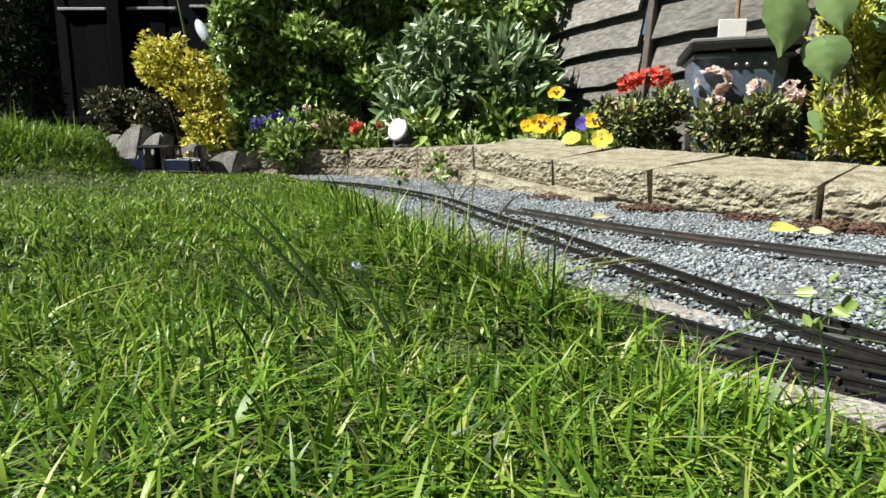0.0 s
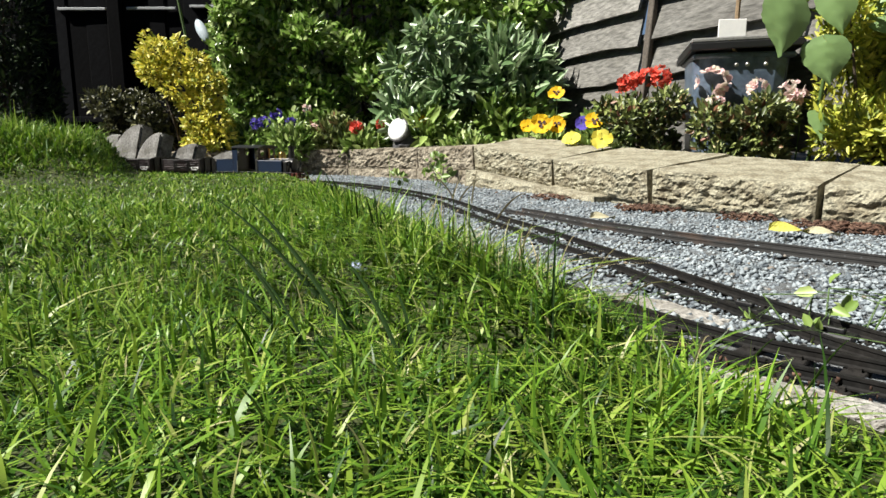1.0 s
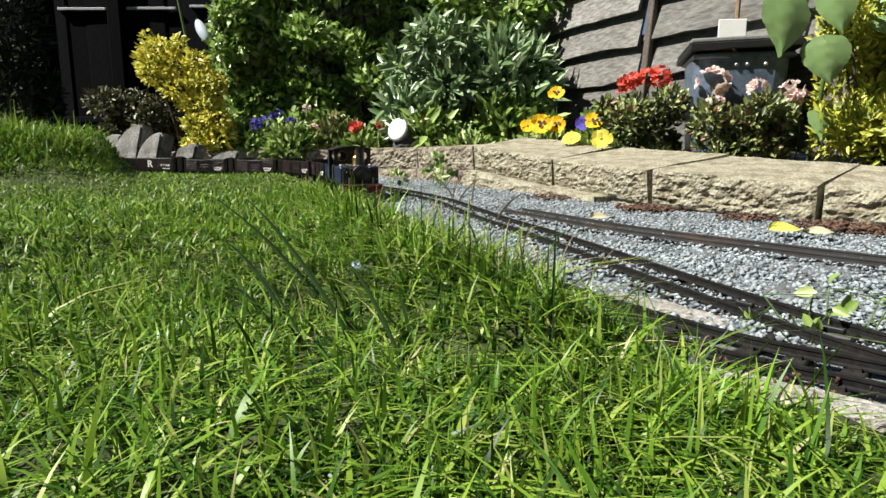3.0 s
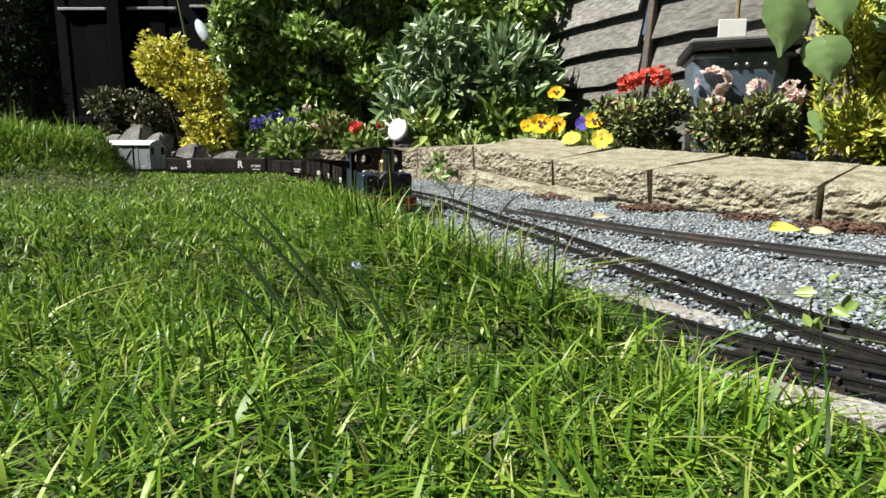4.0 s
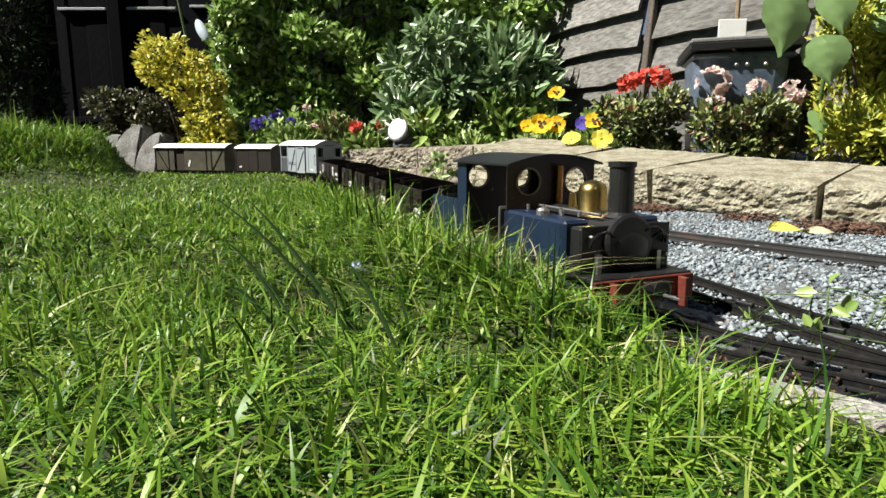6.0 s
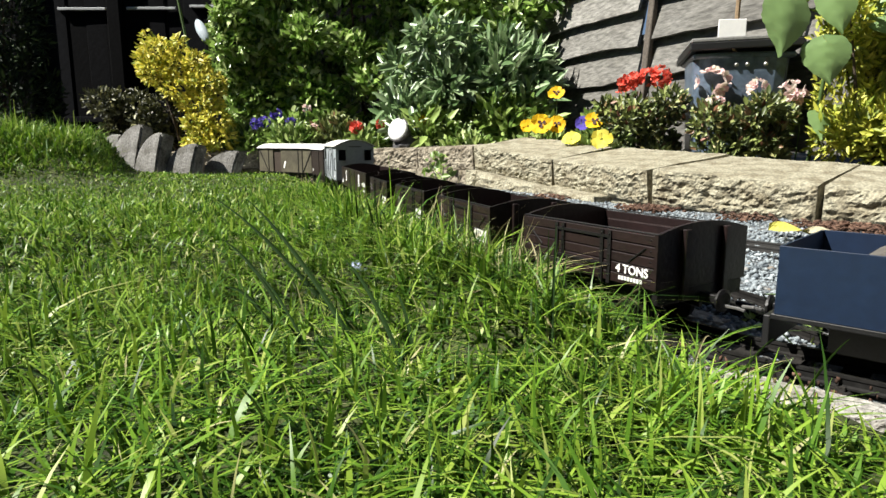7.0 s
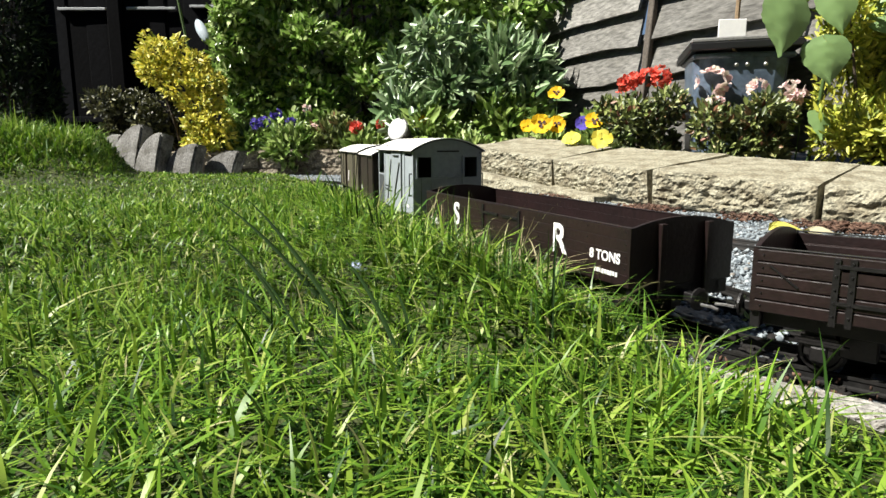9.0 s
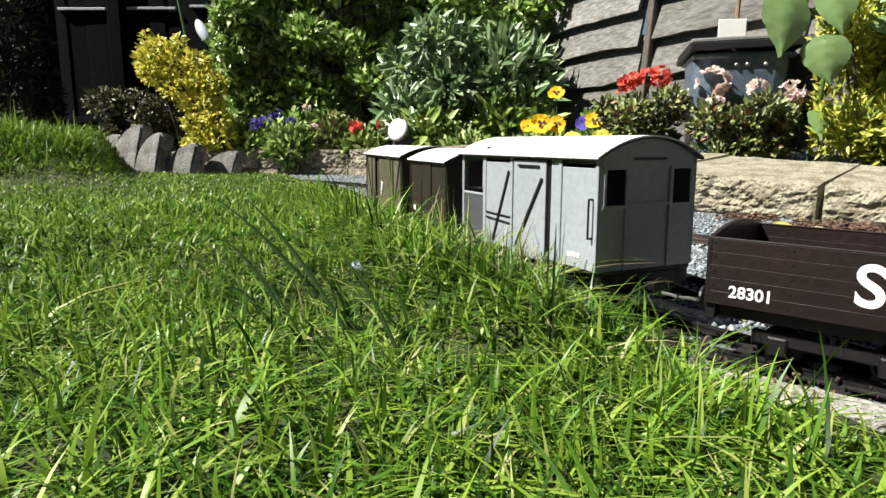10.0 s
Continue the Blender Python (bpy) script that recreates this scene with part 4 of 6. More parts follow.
    part("smokebox_door", lathe(B(), [(0.0205, 0), (0.0205, 0.003), (0.017, 0.006), (0.006, 0.008)], 28, pose(0.1276, 0.0, 0.057, 0, 90, 0)), M_BLACK, th, smooth=True)
    for yy, r0 in ((-0.026, 0.012), (0.022, 0.014), (0.030, 0.009)):
        bm = B()
        arc = [(0.1295 + 0.004 * math.sin(math.pi * k / 10), yy + r0 * math.cos(math.pi * k / 10), 0.058 + r0 * math.sin(math.pi * k / 10)) for k in range(11)]
        for p, q in zip(arc, arc[1:]):
            cyl(bm, p, q, 0.0013, seg=7)
        part("hose", bm, M_LID_BLACK, th, "glossy black looped hose")
    for yy, zz in ((-0.036, 0.066), (0.040, 0.048), (0.0, 0.046)):
        part("front_fitting", cyl(B(), (0.1276, yy, zz), (0.1310, yy, zz), 0.0020, 0.0014, 10), M_STEEL, th)
    part("smokebox_saddle", box(B(), 0.103, 0.126, -0.020, 0.020, 0.036, 0.055), M_BLACK, th)
    for s in (-1, 1):
        part("tank_front", box(B(), 0.1105, 0.126, min(s * 0.022, s * 0.0445), max(s * 0.022, s * 0.0445), 0.0365, 0.0735, 0.002), M_BLACK, th)
    part("dome", lathe(B(), [(0.0150, 0.0), (0.0128, 0.003), (0.0126, 0.024), (0.0112, 0.029), (0.006, 0.0325), (0.0015, 0.0335)], 24, pose(0.080, 0, 0.0745)), M_BRASS, th, "polished brass steam dome", smooth=True)
    part("whistle", cyl(B(), (0.019, 0.006, 0.080), (0.019, 0.006, 0.118), 0.0035, seg=12), M_COPPER, th, "copper whistle pipe")
    part("chimney", lathe(B(), [(0.0150, 0.0), (0.0105, 0.004), (0.0100, 0.040), (0.0115, 0.041), (0.0115, 0.045), (0.0080, 0.045), (0.0080, 0.030)], 22, pose(0.118, 0, 0.080)), M_BLACK, th, "black stovepipe chimney")
    part("safety_valve", cyl(B(), (0.050, 0, 0.081), (0.050, 0, 0.094), 0.0042, 0.003, seg=12), M_BRASS, th)
    for s in (-1, 1):
        part("tank_filler", lathe(B(), [(0.006, 0), (0.006, 0.004), (0.004, 0.006)], 14, pose(0.060, s * 0.038, 0.0772)), M_STEEL, th)
        part("lamp_bracket", box(B(), 0.1276, 0.1326, s * 0.030 - 0.002, s * 0.030 + 0.002, 0.036, 0.052), M_STEEL, th)
    bm = B()
    for k in range(6):
        cyl(bm, (0.022 + k * 0.014, -0.030 + (k % 2) * 0.008, 0.078), (0.022 + k * 0.014, -0.030 + (k % 2) * 0.008, 0.083), 0.0016, seg=8)
    part("pipework", bm, M_STEEL, th)
    bm = cyl(B(), (0.024, -0.020, 0.082), (0.118, -0.020, 0.082), 0.0012, seg=8)
    part("boiler_handrail", bm, M_STEEL, th)
    # backhead fittings seen through the doorway
    part("backhead", cyl(B(), (0.0, 0, 0.062), (0.013, 0, 0.062), 0.021, seg=24), M_BLACK, th)
    for yy, zz in ((-0.01, 0.07), (0.008, 0.075), (0.0, 0.058)):
        part("gauge", cyl(B(), (-0.004, yy, zz), (0.0, yy, zz), 0.004, seg=12), M_BRASS, th)
    return th, ws


def build_train():
    def add(pair, offset, base, r=0.0125):
        TRAIN.append((pair[0], offset, base))
    small = [("4 TONS", 0.0090, 0.0525, 0.0485)]
    o = 0.1895 + 0.055 + 0.075
    for k in range(4):
        w = open_wagon(0.150, 5, False, "dark brown planked open wagon lettered 4 TONS", small)
        bars(w[0], 0.0515, -0.0495, 0.0418, 8, 0.0020, 0.0030, 0.0009)
        add(w, o + k * 0.2075 - (0.002 if k == 0 else 0.0), 0.075)
    w = open_wagon(0.380, 5, True, "long brown bogie open wagon lettered S R", [("S", 0.034, -0.100, 0.0605), ("R", 0.034, 0.102, 0.0605), ("8 TONS", 0.0105, 0.162, 0.0565), ("28301", 0.0105, -0.162, 0.0465)])
    bars(w[0], 0.164, -0.0495, 0.0450, 9, 0.0022, 0.0034, 0.0009)
    add(w, -0.006, 0.236)
    add(van("brake", 0.225, 0.0415, 0.1280, 0.0165, "pale grey brake van with white roof and verandah", M_GREY), -0.3795, 0.124)
    add(van("short", 0.150, 0.0395, 0.1165, 0.0145, "dark brown covered goods van with white roof", M_VANBROWN), -0.492 - 0.052 - 0.075, 0.083)
    add(van("long", 0.280, 0.0395, 0.1185, 0.0145, "olive-brown bogie van with white roof and dark door", M_OLIVE), -0.492 - 0.052 - 0.150 - 0.046 - 0.140, 0.174)
    add(locomotive(), 1.246, 0.13)


# ---------------------------------------------------------------- wall, edging, fences
def rough_block(L, D, Hh, rng, relief=0.0065, nx=14, nz=5):
    """Split-faced walling block: rugged pitted front at y = 0, smoother top."""
    sv = Vector((rng.uniform(0, 90), rng.uniform(0, 90), rng.uniform(0, 90)))
    x = np.linspace(-L / 2, L / 2, nx + 1)
    zz = np.linspace(0, Hh, nz + 1)
    verts, faces = [], []
    for z in zz:
        for xx in x:
            edge = min(L / 2 - abs(xx), z, Hh - z)
            k = min(1.0, 0.15 + edge / 0.010)
            d = noise.noise(Vector((xx * 22, z * 38, 0)) + sv) * 0.8 + noise.noise(Vector((xx * 60, z * 110, 5)) + sv) * 0.8 + noise.noise(Vector((xx * 150, z * 190, 9)) + sv) * 0.45
            pit = max(0.0, noise.noise(Vector((xx * 45, z * 80, 21)) + sv) - 0.25) * 1.8
            bulge = 0.005 * (1 - (2 * z / Hh - 1) ** 4) * (1 - (2 * xx / L) ** 10)
            lip = noise.noise(Vector((xx * 14, 0, 3)) + sv) * 0.004 if z > Hh * 0.97 else 0.0
            verts.append((xx, -((d - pit) * relief * k + bulge), z + lip))
    w = nx + 1
    for j in range(nz):
        for i in range(nx):
            q = j * w + i
            faces.append((q, q + 1, q + w + 1, q + w))
    # top, running back in shallow waves
    rows = [[nz * w + i for i in range(w)]]
    for t in (0.12, 0.4, 0.7, 1.0):
        row = []
        for i, xx in enumerate(x):
            row.append(len(verts))
            verts.append((xx, D * t, Hh + noise.noise(Vector((xx * 16, t * 5, 7)) + sv) * 0.0025 + noise.noise(Vector((xx * 70, t * 21, 7)) + sv) * 0.0012))
        rows.append(row)
    for a, b in zip(rows, rows[1:]):
        for i in range(nx):
            faces.append((a[i], a[i + 1], b[i + 1], b[i]))
    # ends, back and bottom
    b0, b1 = len(verts), len(verts) + 1
    verts += [(-L / 2, D, 0), (L / 2, D, 0)]
    faces.append([j * w for j in range(nz + 1)] + [r[0] for r in rows[1:]] + [b0])
    faces.append([b1] + [r[-1] for r in rows[:0:-1]] + [j * w + nx for j in range(nz, -1, -1)])
    faces.append([b0] + rows[-1] + [b1])
    faces.append([b1] + list(range(nx, -1, -1)) + [b0])
    me = bpy.data.meshes.new("block")
    me.from_pydata(verts, [], faces)
    bm = B()
    bm.from_mesh(me)
    bpy.data.meshes.remove(me)
    bmesh.ops.recalc_face_normals(bm, faces=bm.faces)
    return bm


def build_wall():
    rng = random.Random(21)
    wall = empty("garden_wall", Matrix.Identity(4), "low curved wall of buff split-faced walling blocks", "garden wall")

    def lay(a, b, height, depth, out, material, drop=0.0, trim=0.003, tilt=8.0, relief=0.0075, nx=64, nz=16):
        """One block from joint a to joint b, its front set out from the wall's line."""
        pa, pb = Vector(a[:2]), Vector(b[:2])
        d = (pb - pa).normalized()
        n = Vector((d.y, -d.x))
        L = (pb - pa).length - 2 * trim
        mid = (pa + pb) / 2 + n * out
        z = (a[2] + b[2]) / 2 - drop - height
        pitch = math.degrees(math.atan2(b[2] - a[2], L))
        m = pose(mid.x, mid.y, z, 0, 0, math.degrees(math.atan2(d.y, d.x)) + rng.uniform(-0.7, 0.7)) @ pose(0, 0, 0, 0, -pitch, 0) @ pose(0, 0, 0, tilt, 0, 0)
        part("walling_block", rough_block(L, depth, height, rng, relief, nx, nz), material, wall, m=m)

    for k, (a, b) in enumerate(zip(JOINTS, JOINTS[1:])):
        near = k >= 6
        stone = M_STONE if near else M_STONE_GREY
        lay(a, b, 0.079 if near else 0.082, 0.24, 0.0, stone, trim=0.0055 if near else 0.004, tilt=8.0 if near else 3.0)
        # footing course under the blocks, set back except where it steps out before the bend
        step = 0.038 if k == 6 else (0.006 if k in (3, 4, 5) else -0.012)
        lay(a, b, 0.085, 0.16, step, stone, drop=0.081 if near else 0.084, trim=0.002, tilt=0.0, relief=0.006, nx=40, nz=12)
    a, b = JOINTS[7], JOINTS[8]
    c = tuple(p + (q - p) * 0.62 for p, q in zip(a, b))
    lay(a, c, 0.060, 0.10, 0.040, M_STONE, drop=0.080, trim=0.0, tilt=4.0, relief=0.006, nx=30, nz=10)


def build_edging_stones():
    """Rounded concrete edging pieces at the far end of the bed."""
    rng = random.Random(5)
    for x, yy, wd, hh, rz in ((-1.352, 2.70, 0.190, 0.205, -24), (-1.222, 2.62, 0.170, 0.170, -30), (-1.075, 2.60, 0.170, 0.125, -22), (-1.50, 2.80, 0.20, 0.165, -18), (-0.93, 2.66, 0.17, 0.095, -15)):
        bm = B()
        n = 12
        # quarter-round back, upright lip leaning the other way
        prof = [(-wd / 2 + wd * 0.9 * (1 - math.cos(math.pi / 2 * i / n)), hh * math.sin(math.pi / 2 * i / n)) for i in range(n + 1)]
        prof += [(wd * 0.49, hh * 0.97), (wd * 0.44, hh * 0.72), (wd * 0.38, hh * 0.40), (wd * 0.34, hh * 0.10)]
        a = [bm.verts.new((px, 0, pz)) for px, pz in prof]
        b = [bm.verts.new((px * 0.96, 0.07, pz * 0.97)) for px, pz in prof]
        a0, a1 = bm.verts.new((-wd / 2, 0, -0.03)), bm.verts.new((wd * 0.32, 0, -0.03))
        b0, b1 = bm.verts.new((-wd / 2, 0.07, -0.03)), bm.verts.new((wd * 0.32, 0.07, -0.03))
        fa, fb = [a0, *a, a1], [b0, *b, b1]
        bm.faces.new(fa[::-1])
        bm.faces.new(fb)
        for i in range(len(fa)):
            j = (i + 1) % len(fa)
            bm.faces.new((fa[i], fa[j], fb[j], fb[i]))
        bmesh.ops.recalc_face_normals(bm, faces=bm.faces)
        bmesh.ops.bevel(bm, geom=list(bm.edges), offset=0.008, segments=2, affect="EDGES", clamp_overlap=True)
        ob = part("edging_stone", bm, M_CONCRETE, m=pose(x, yy, 0.012, -8, 0, rz))
        tagged(ob, "grey rounded concrete edging stone at the lawn's end", "edging stone", "edging stones")


def plank_mesh(L, h, rng):
    bm = B()
    n = 24
    sv = rng.uniform(0, 99)
    rows = []
    for i in range(n + 1):
        x = -L / 2 + L * i / n
        w1 = noise.noise(Vector((x * 2.6, sv, 0))) * 0.022 + noise.noise(Vector((x * 9, sv, 2))) * 0.007
        rows.append([bm.verts.new(p) for p in ((x, -0.024 - 0.35 * w1, w1), (x, -0.004, h), (x, 0.004, h), (x, -0.010 - 0.35 * w1, w1))])
    for a, b in zip(rows, rows[1:]):
        for i in range(4):
            j = (i + 1) % 4
            bm.faces.new((a[i], a[j], b[j], b[i]))
    bm.faces.new(rows[0])
    bm.faces.new(rows[-1][::-1])
    bmesh.ops.recalc_face_normals(bm, faces=bm.faces)
    return bm


def build_fence():
    rng = random.Random(8)
    d = Vector((-0.383, 0.924, 0))
    ang = math.degrees(math.atan2(d.y, d.x))
    fence = empty("lap_fence", Matrix.Identity(4), "weathered grey waney-lap garden fence with uneven boards", "fence")
    p0 = Vector((0.835, 2.70, 0))
    # panels to both sides of the upright
    for c, L, tilt in ((p0 + d * 0.95, 1.86, 0.0), (p0 - d * 0.95, 1.86, 1.2), (p0 - d * 2.87, 1.86, 0.0)):
        z = 0.10
        while z < 1.75:
            ob = part("board", plank_mesh(L, 0.19, rng), M_FENCE, fence,
                      m=pose(c.x, c.y, z, 0, 0, ang) @ pose(0, 0.005 * 0, 0, 0, tilt + rng.uniform(-0.5, 0.5), 180 + rng.uniform(-0.3, 0.3)) @ pose(0, -0.008, 0, -7, 0, 0))
            z += 0.143
    n = Vector((-0.924, -0.383, 0))
    q = p0 + n * 0.03
    part("upright", box(B(), -0.017, 0.017, -0.012, 0.012, 0.0, 1.75, 0.003), M_POST, fence, m=pose(q.x, q.y, 0.07, 0, 0, ang) @ pose(0, 0, 0, 0, -6, 0))
    for s in (1.92, -1.92, -3.84):
        q = p0 + d * s + n * 0.0
        part("post", box(B(), -0.045, 0.045, -0.045, 0.045, -0.1, 1.85, 0.005), M_POST, fence, m=pose(q.x, q.y, 0, 0, 0, ang))


M_STRIP = mat("pale_strip", (0.50, 0.52, 0.53), 0.6, vary=0.3, scale=20)
M_PALEBLUE = mat("pale_blue_paint", (0.46, 0.54, 0.60), 0.5, vary=0.2, scale=20)


def build_back_fence():
    rng = random.Random(9)
    fence = empty("dark_fence", Matrix.Identity(4), "fence of upright boards with foliage shade put into their near-black colour", "fence")
    x = -4.6
    y = 4.75
    first = None
    while x < 0.3:
        w = 0.145
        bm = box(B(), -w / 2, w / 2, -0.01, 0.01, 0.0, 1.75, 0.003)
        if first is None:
            first = part("board", bm, M_SHADEFENCE, fence, m=pose(x, y, 0.0))
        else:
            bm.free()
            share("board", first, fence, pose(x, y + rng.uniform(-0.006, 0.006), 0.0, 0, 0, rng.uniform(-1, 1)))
        x += w - 0.004
    for z in (0.3, 1.6):
        part("rail", box(B(), -4.6, 0.3, y - 0.05, y - 0.012, z - 0.02, z + 0.02, 0.003), M_SHADEFENCE, fence)
    for x0, x1, z in ((-2.74, -2.40, 1.072), (-2.25, -1.90, 1.076), (-1.80, -1.30, 1.09)):
        part("pale_strip", box(B(), x0, x1, y - 0.035, y - 0.012, z - 0.009, z + 0.009, 0.002), M_STRIP, fence, "thin pale grey strip")
    for xx in (-3.0, -2.33, -1.2, 0.2):
        part("post", box(B(), xx - 0.045, xx + 0.045, y - 0.07, y + 0.02, 0, 1.85, 0.004), M_SHADEFENCE, fence)


def leaves(clusters, n, size, rng, aspect=0.5, up=0.35, fold=0.25, droop=0.0, shell=0.45):
    """A crown of folded leaves scattered in ellipsoid clumps: (centre, radii, weight)."""
    w = np.array([c[2] for c in clusters], float)
    pick = rng.choice(len(clusters), n, p=w / w.sum())
    cen = np.array([c[0] for c in clusters])[pick]
    rad = np.array([c[1] for c in clusters])[pick]
    d = rng.normal(size=(n, 3))
    d /= np.linalg.norm(d, axis=1)[:, None]
    r = shell + (1 - shell) * rng.random(n) ** 0.6
    pos = cen + d * rad * r[:, None]
    # leaf points outward and a little up
    ax = d * 0.8 + rng.normal(0, 0.55, (n, 3)) + np.array([0, 0, up - droop])
    ax /= np.linalg.norm(ax, axis=1)[:, None]
    nrm = d + rng.normal(0, 0.5, (n, 3)) + np.array([-0.55, -0.50, 0.60])
    sd = np.cross(ax, nrm)
    sd /= np.linalg.norm(sd, axis=1)[:, None] + 1e-9
    nn = np.cross(sd, ax)
    L = size * rng.uniform(0.6, 1.35, n)
    W = L * aspect
    def at(u, v, lift):
        return pos + ax * (L * u)[:, None] + sd * (W * v)[:, None] + nn * (W * lift)[:, None]
    bend = rng.uniform(-0.35, 0.15, n)
    V = np.stack([pos, at(0.30, 0.46, fold), at(0.68, 0.40, fold + bend * 0.4), at(1.0, 0.0, bend), at(0.68, -0.40, fold + bend * 0.4), at(0.30, -0.46, fold), at(0.5, 0.0, -0.1)], 1).reshape(-1, 3)
    b = (np.arange(n) * 7)[:, None]
    F = np.concatenate([b + np.array([[k, (k + 1) % 6, 6]]) for k in range(6)])
    return V, F


def shrub(name, label, category, base, clusters, n, size, material, seed, aspect=0.5, up=0.35, droop=0.0, stems=7, shell=0.45, stem_mat=None):
    rng = np.random.default_rng(seed)
    th = empty(name, pose(*base), label, category)
    V, F = leaves(clusters, n, size, rng, aspect, up, 0.25, droop, shell)
    raw("crown", V, F, material, th)
    bm = B()
    rr = random.Random(seed)
    for k in range(stems):
        c = clusters[k % len(clusters)]
        tip = Vector(c[0]) + Vector((rr.uniform(-1, 1) * c[1][0], rr.uniform(-1, 1) * c[1][1], rr.uniform(-0.2, 0.8) * c[1][2])) * 0.6
        a = Vector((rr.uniform(-0.03, 0.03), rr.uniform(-0.03, 0.03), -0.02))
        mid = a.lerp(tip, 0.5) + Vector((rr.uniform(-0.04, 0.04), rr.uniform(-0.04, 0.04), 0.02))
        r0 = 0.0006 + 0.014 * min(1, tip.length)
        cyl(bm, a, mid, r0, r0 * 0.6, 7)
        cyl(bm, mid, tip, r0 * 0.6, r0 * 0.2, 6)
    part("stem", bm, stem_mat or M_BARK, th)
    return th


L_DARK = leaf_mat("dark_leaf", [(0, (0.040, 0.085, 0.015)), (0.3, (0.145, 0.265, 0.040)), (0.7, (0.36, 0.51, 0.13)), (1, (0.62, 0.70, 0.37))], 0.34, 0.28, 0.65)
L_YELLOW = leaf_mat("golden_leaf", [(0, (0.20, 0.27, 0.03)), (0.25, (0.56, 0.52, 0.06)), (0.7, (0.86, 0.74, 0.15)), (1, (0.40, 0.47, 0.07))], 0.45, 0.30)
L_LIME = leaf_mat("lime_leaf", [(0, (0.15, 0.21, 0.025)), (0.5, (0.40, 0.44, 0.045)), (1, (0.70, 0.65, 0.12))], 0.5, 0.25)
L_GREYGREEN = leaf_mat("greygreen_leaf", [(0, (0.06, 0.12, 0.04)), (0.5, (0.17, 0.27, 0.11)), (1, (0.38, 0.48, 0.28))], 0.35, 0.16, 0.7)
L_MID = leaf_mat("mid_leaf", [(0, (0.07, 0.13, 0.025)), (0.5, (0.20, 0.31, 0.06)), (1, (0.42, 0.52, 0.18))], 0.42, 0.2)
L_OLIVE = leaf_mat("olive_leaf", [(0, (0.03, 0.045, 0.016)), (0.4, (0.085, 0.115, 0.03)), (0.7, (0.22, 0.27, 0.075)), (0.85, (0.34, 0.38, 0.14)), (1, (0.22, 0.08, 0.055))], 0.42, 0.15)
L_DULL = leaf_mat("dull_leaf", [(0, (0.018, 0.022, 0.010)), (0.5, (0.055, 0.060, 0.022)), (0.85, (0.16, 0.165, 0.06)), (1, (0.34, 0.33, 0.16))], 0.5, 0.12)
# conifer greens lowered towards black, so the leaf colour holds the deep shade
L_CONIFER = leaf_mat("shaded_conifer_leaf", [(0, (0.006, 0.012, 0.006)), (0.6, (0.020, 0.036, 0.014)), (0.9, (0.05, 0.085, 0.028)), (1, (0.10, 0.15, 0.05))], 0.7, 0.1, 0.25)
L_BIG = leaf_mat("sunflower_leaf", [(0, (0.17, 0.28, 0.10)), (1, (0.25, 0.37, 0.15))], 0.45, 0.3)


def clumps(rng, box0, box1, n, r0, r1, flat=1.0):
    """Random leafy clumps inside a box, for an uneven crown with gaps."""
    out = []
    for k in range(n):
        c = tuple(rng.uniform(a, b) for a, b in zip(box0, box1))
        r = rng.uniform(r0, r1)
        out.append((c, (r * rng.uniform(0.8, 1.3), r, r * flat * rng.uniform(0.7, 1.2)), r * r))
    return out


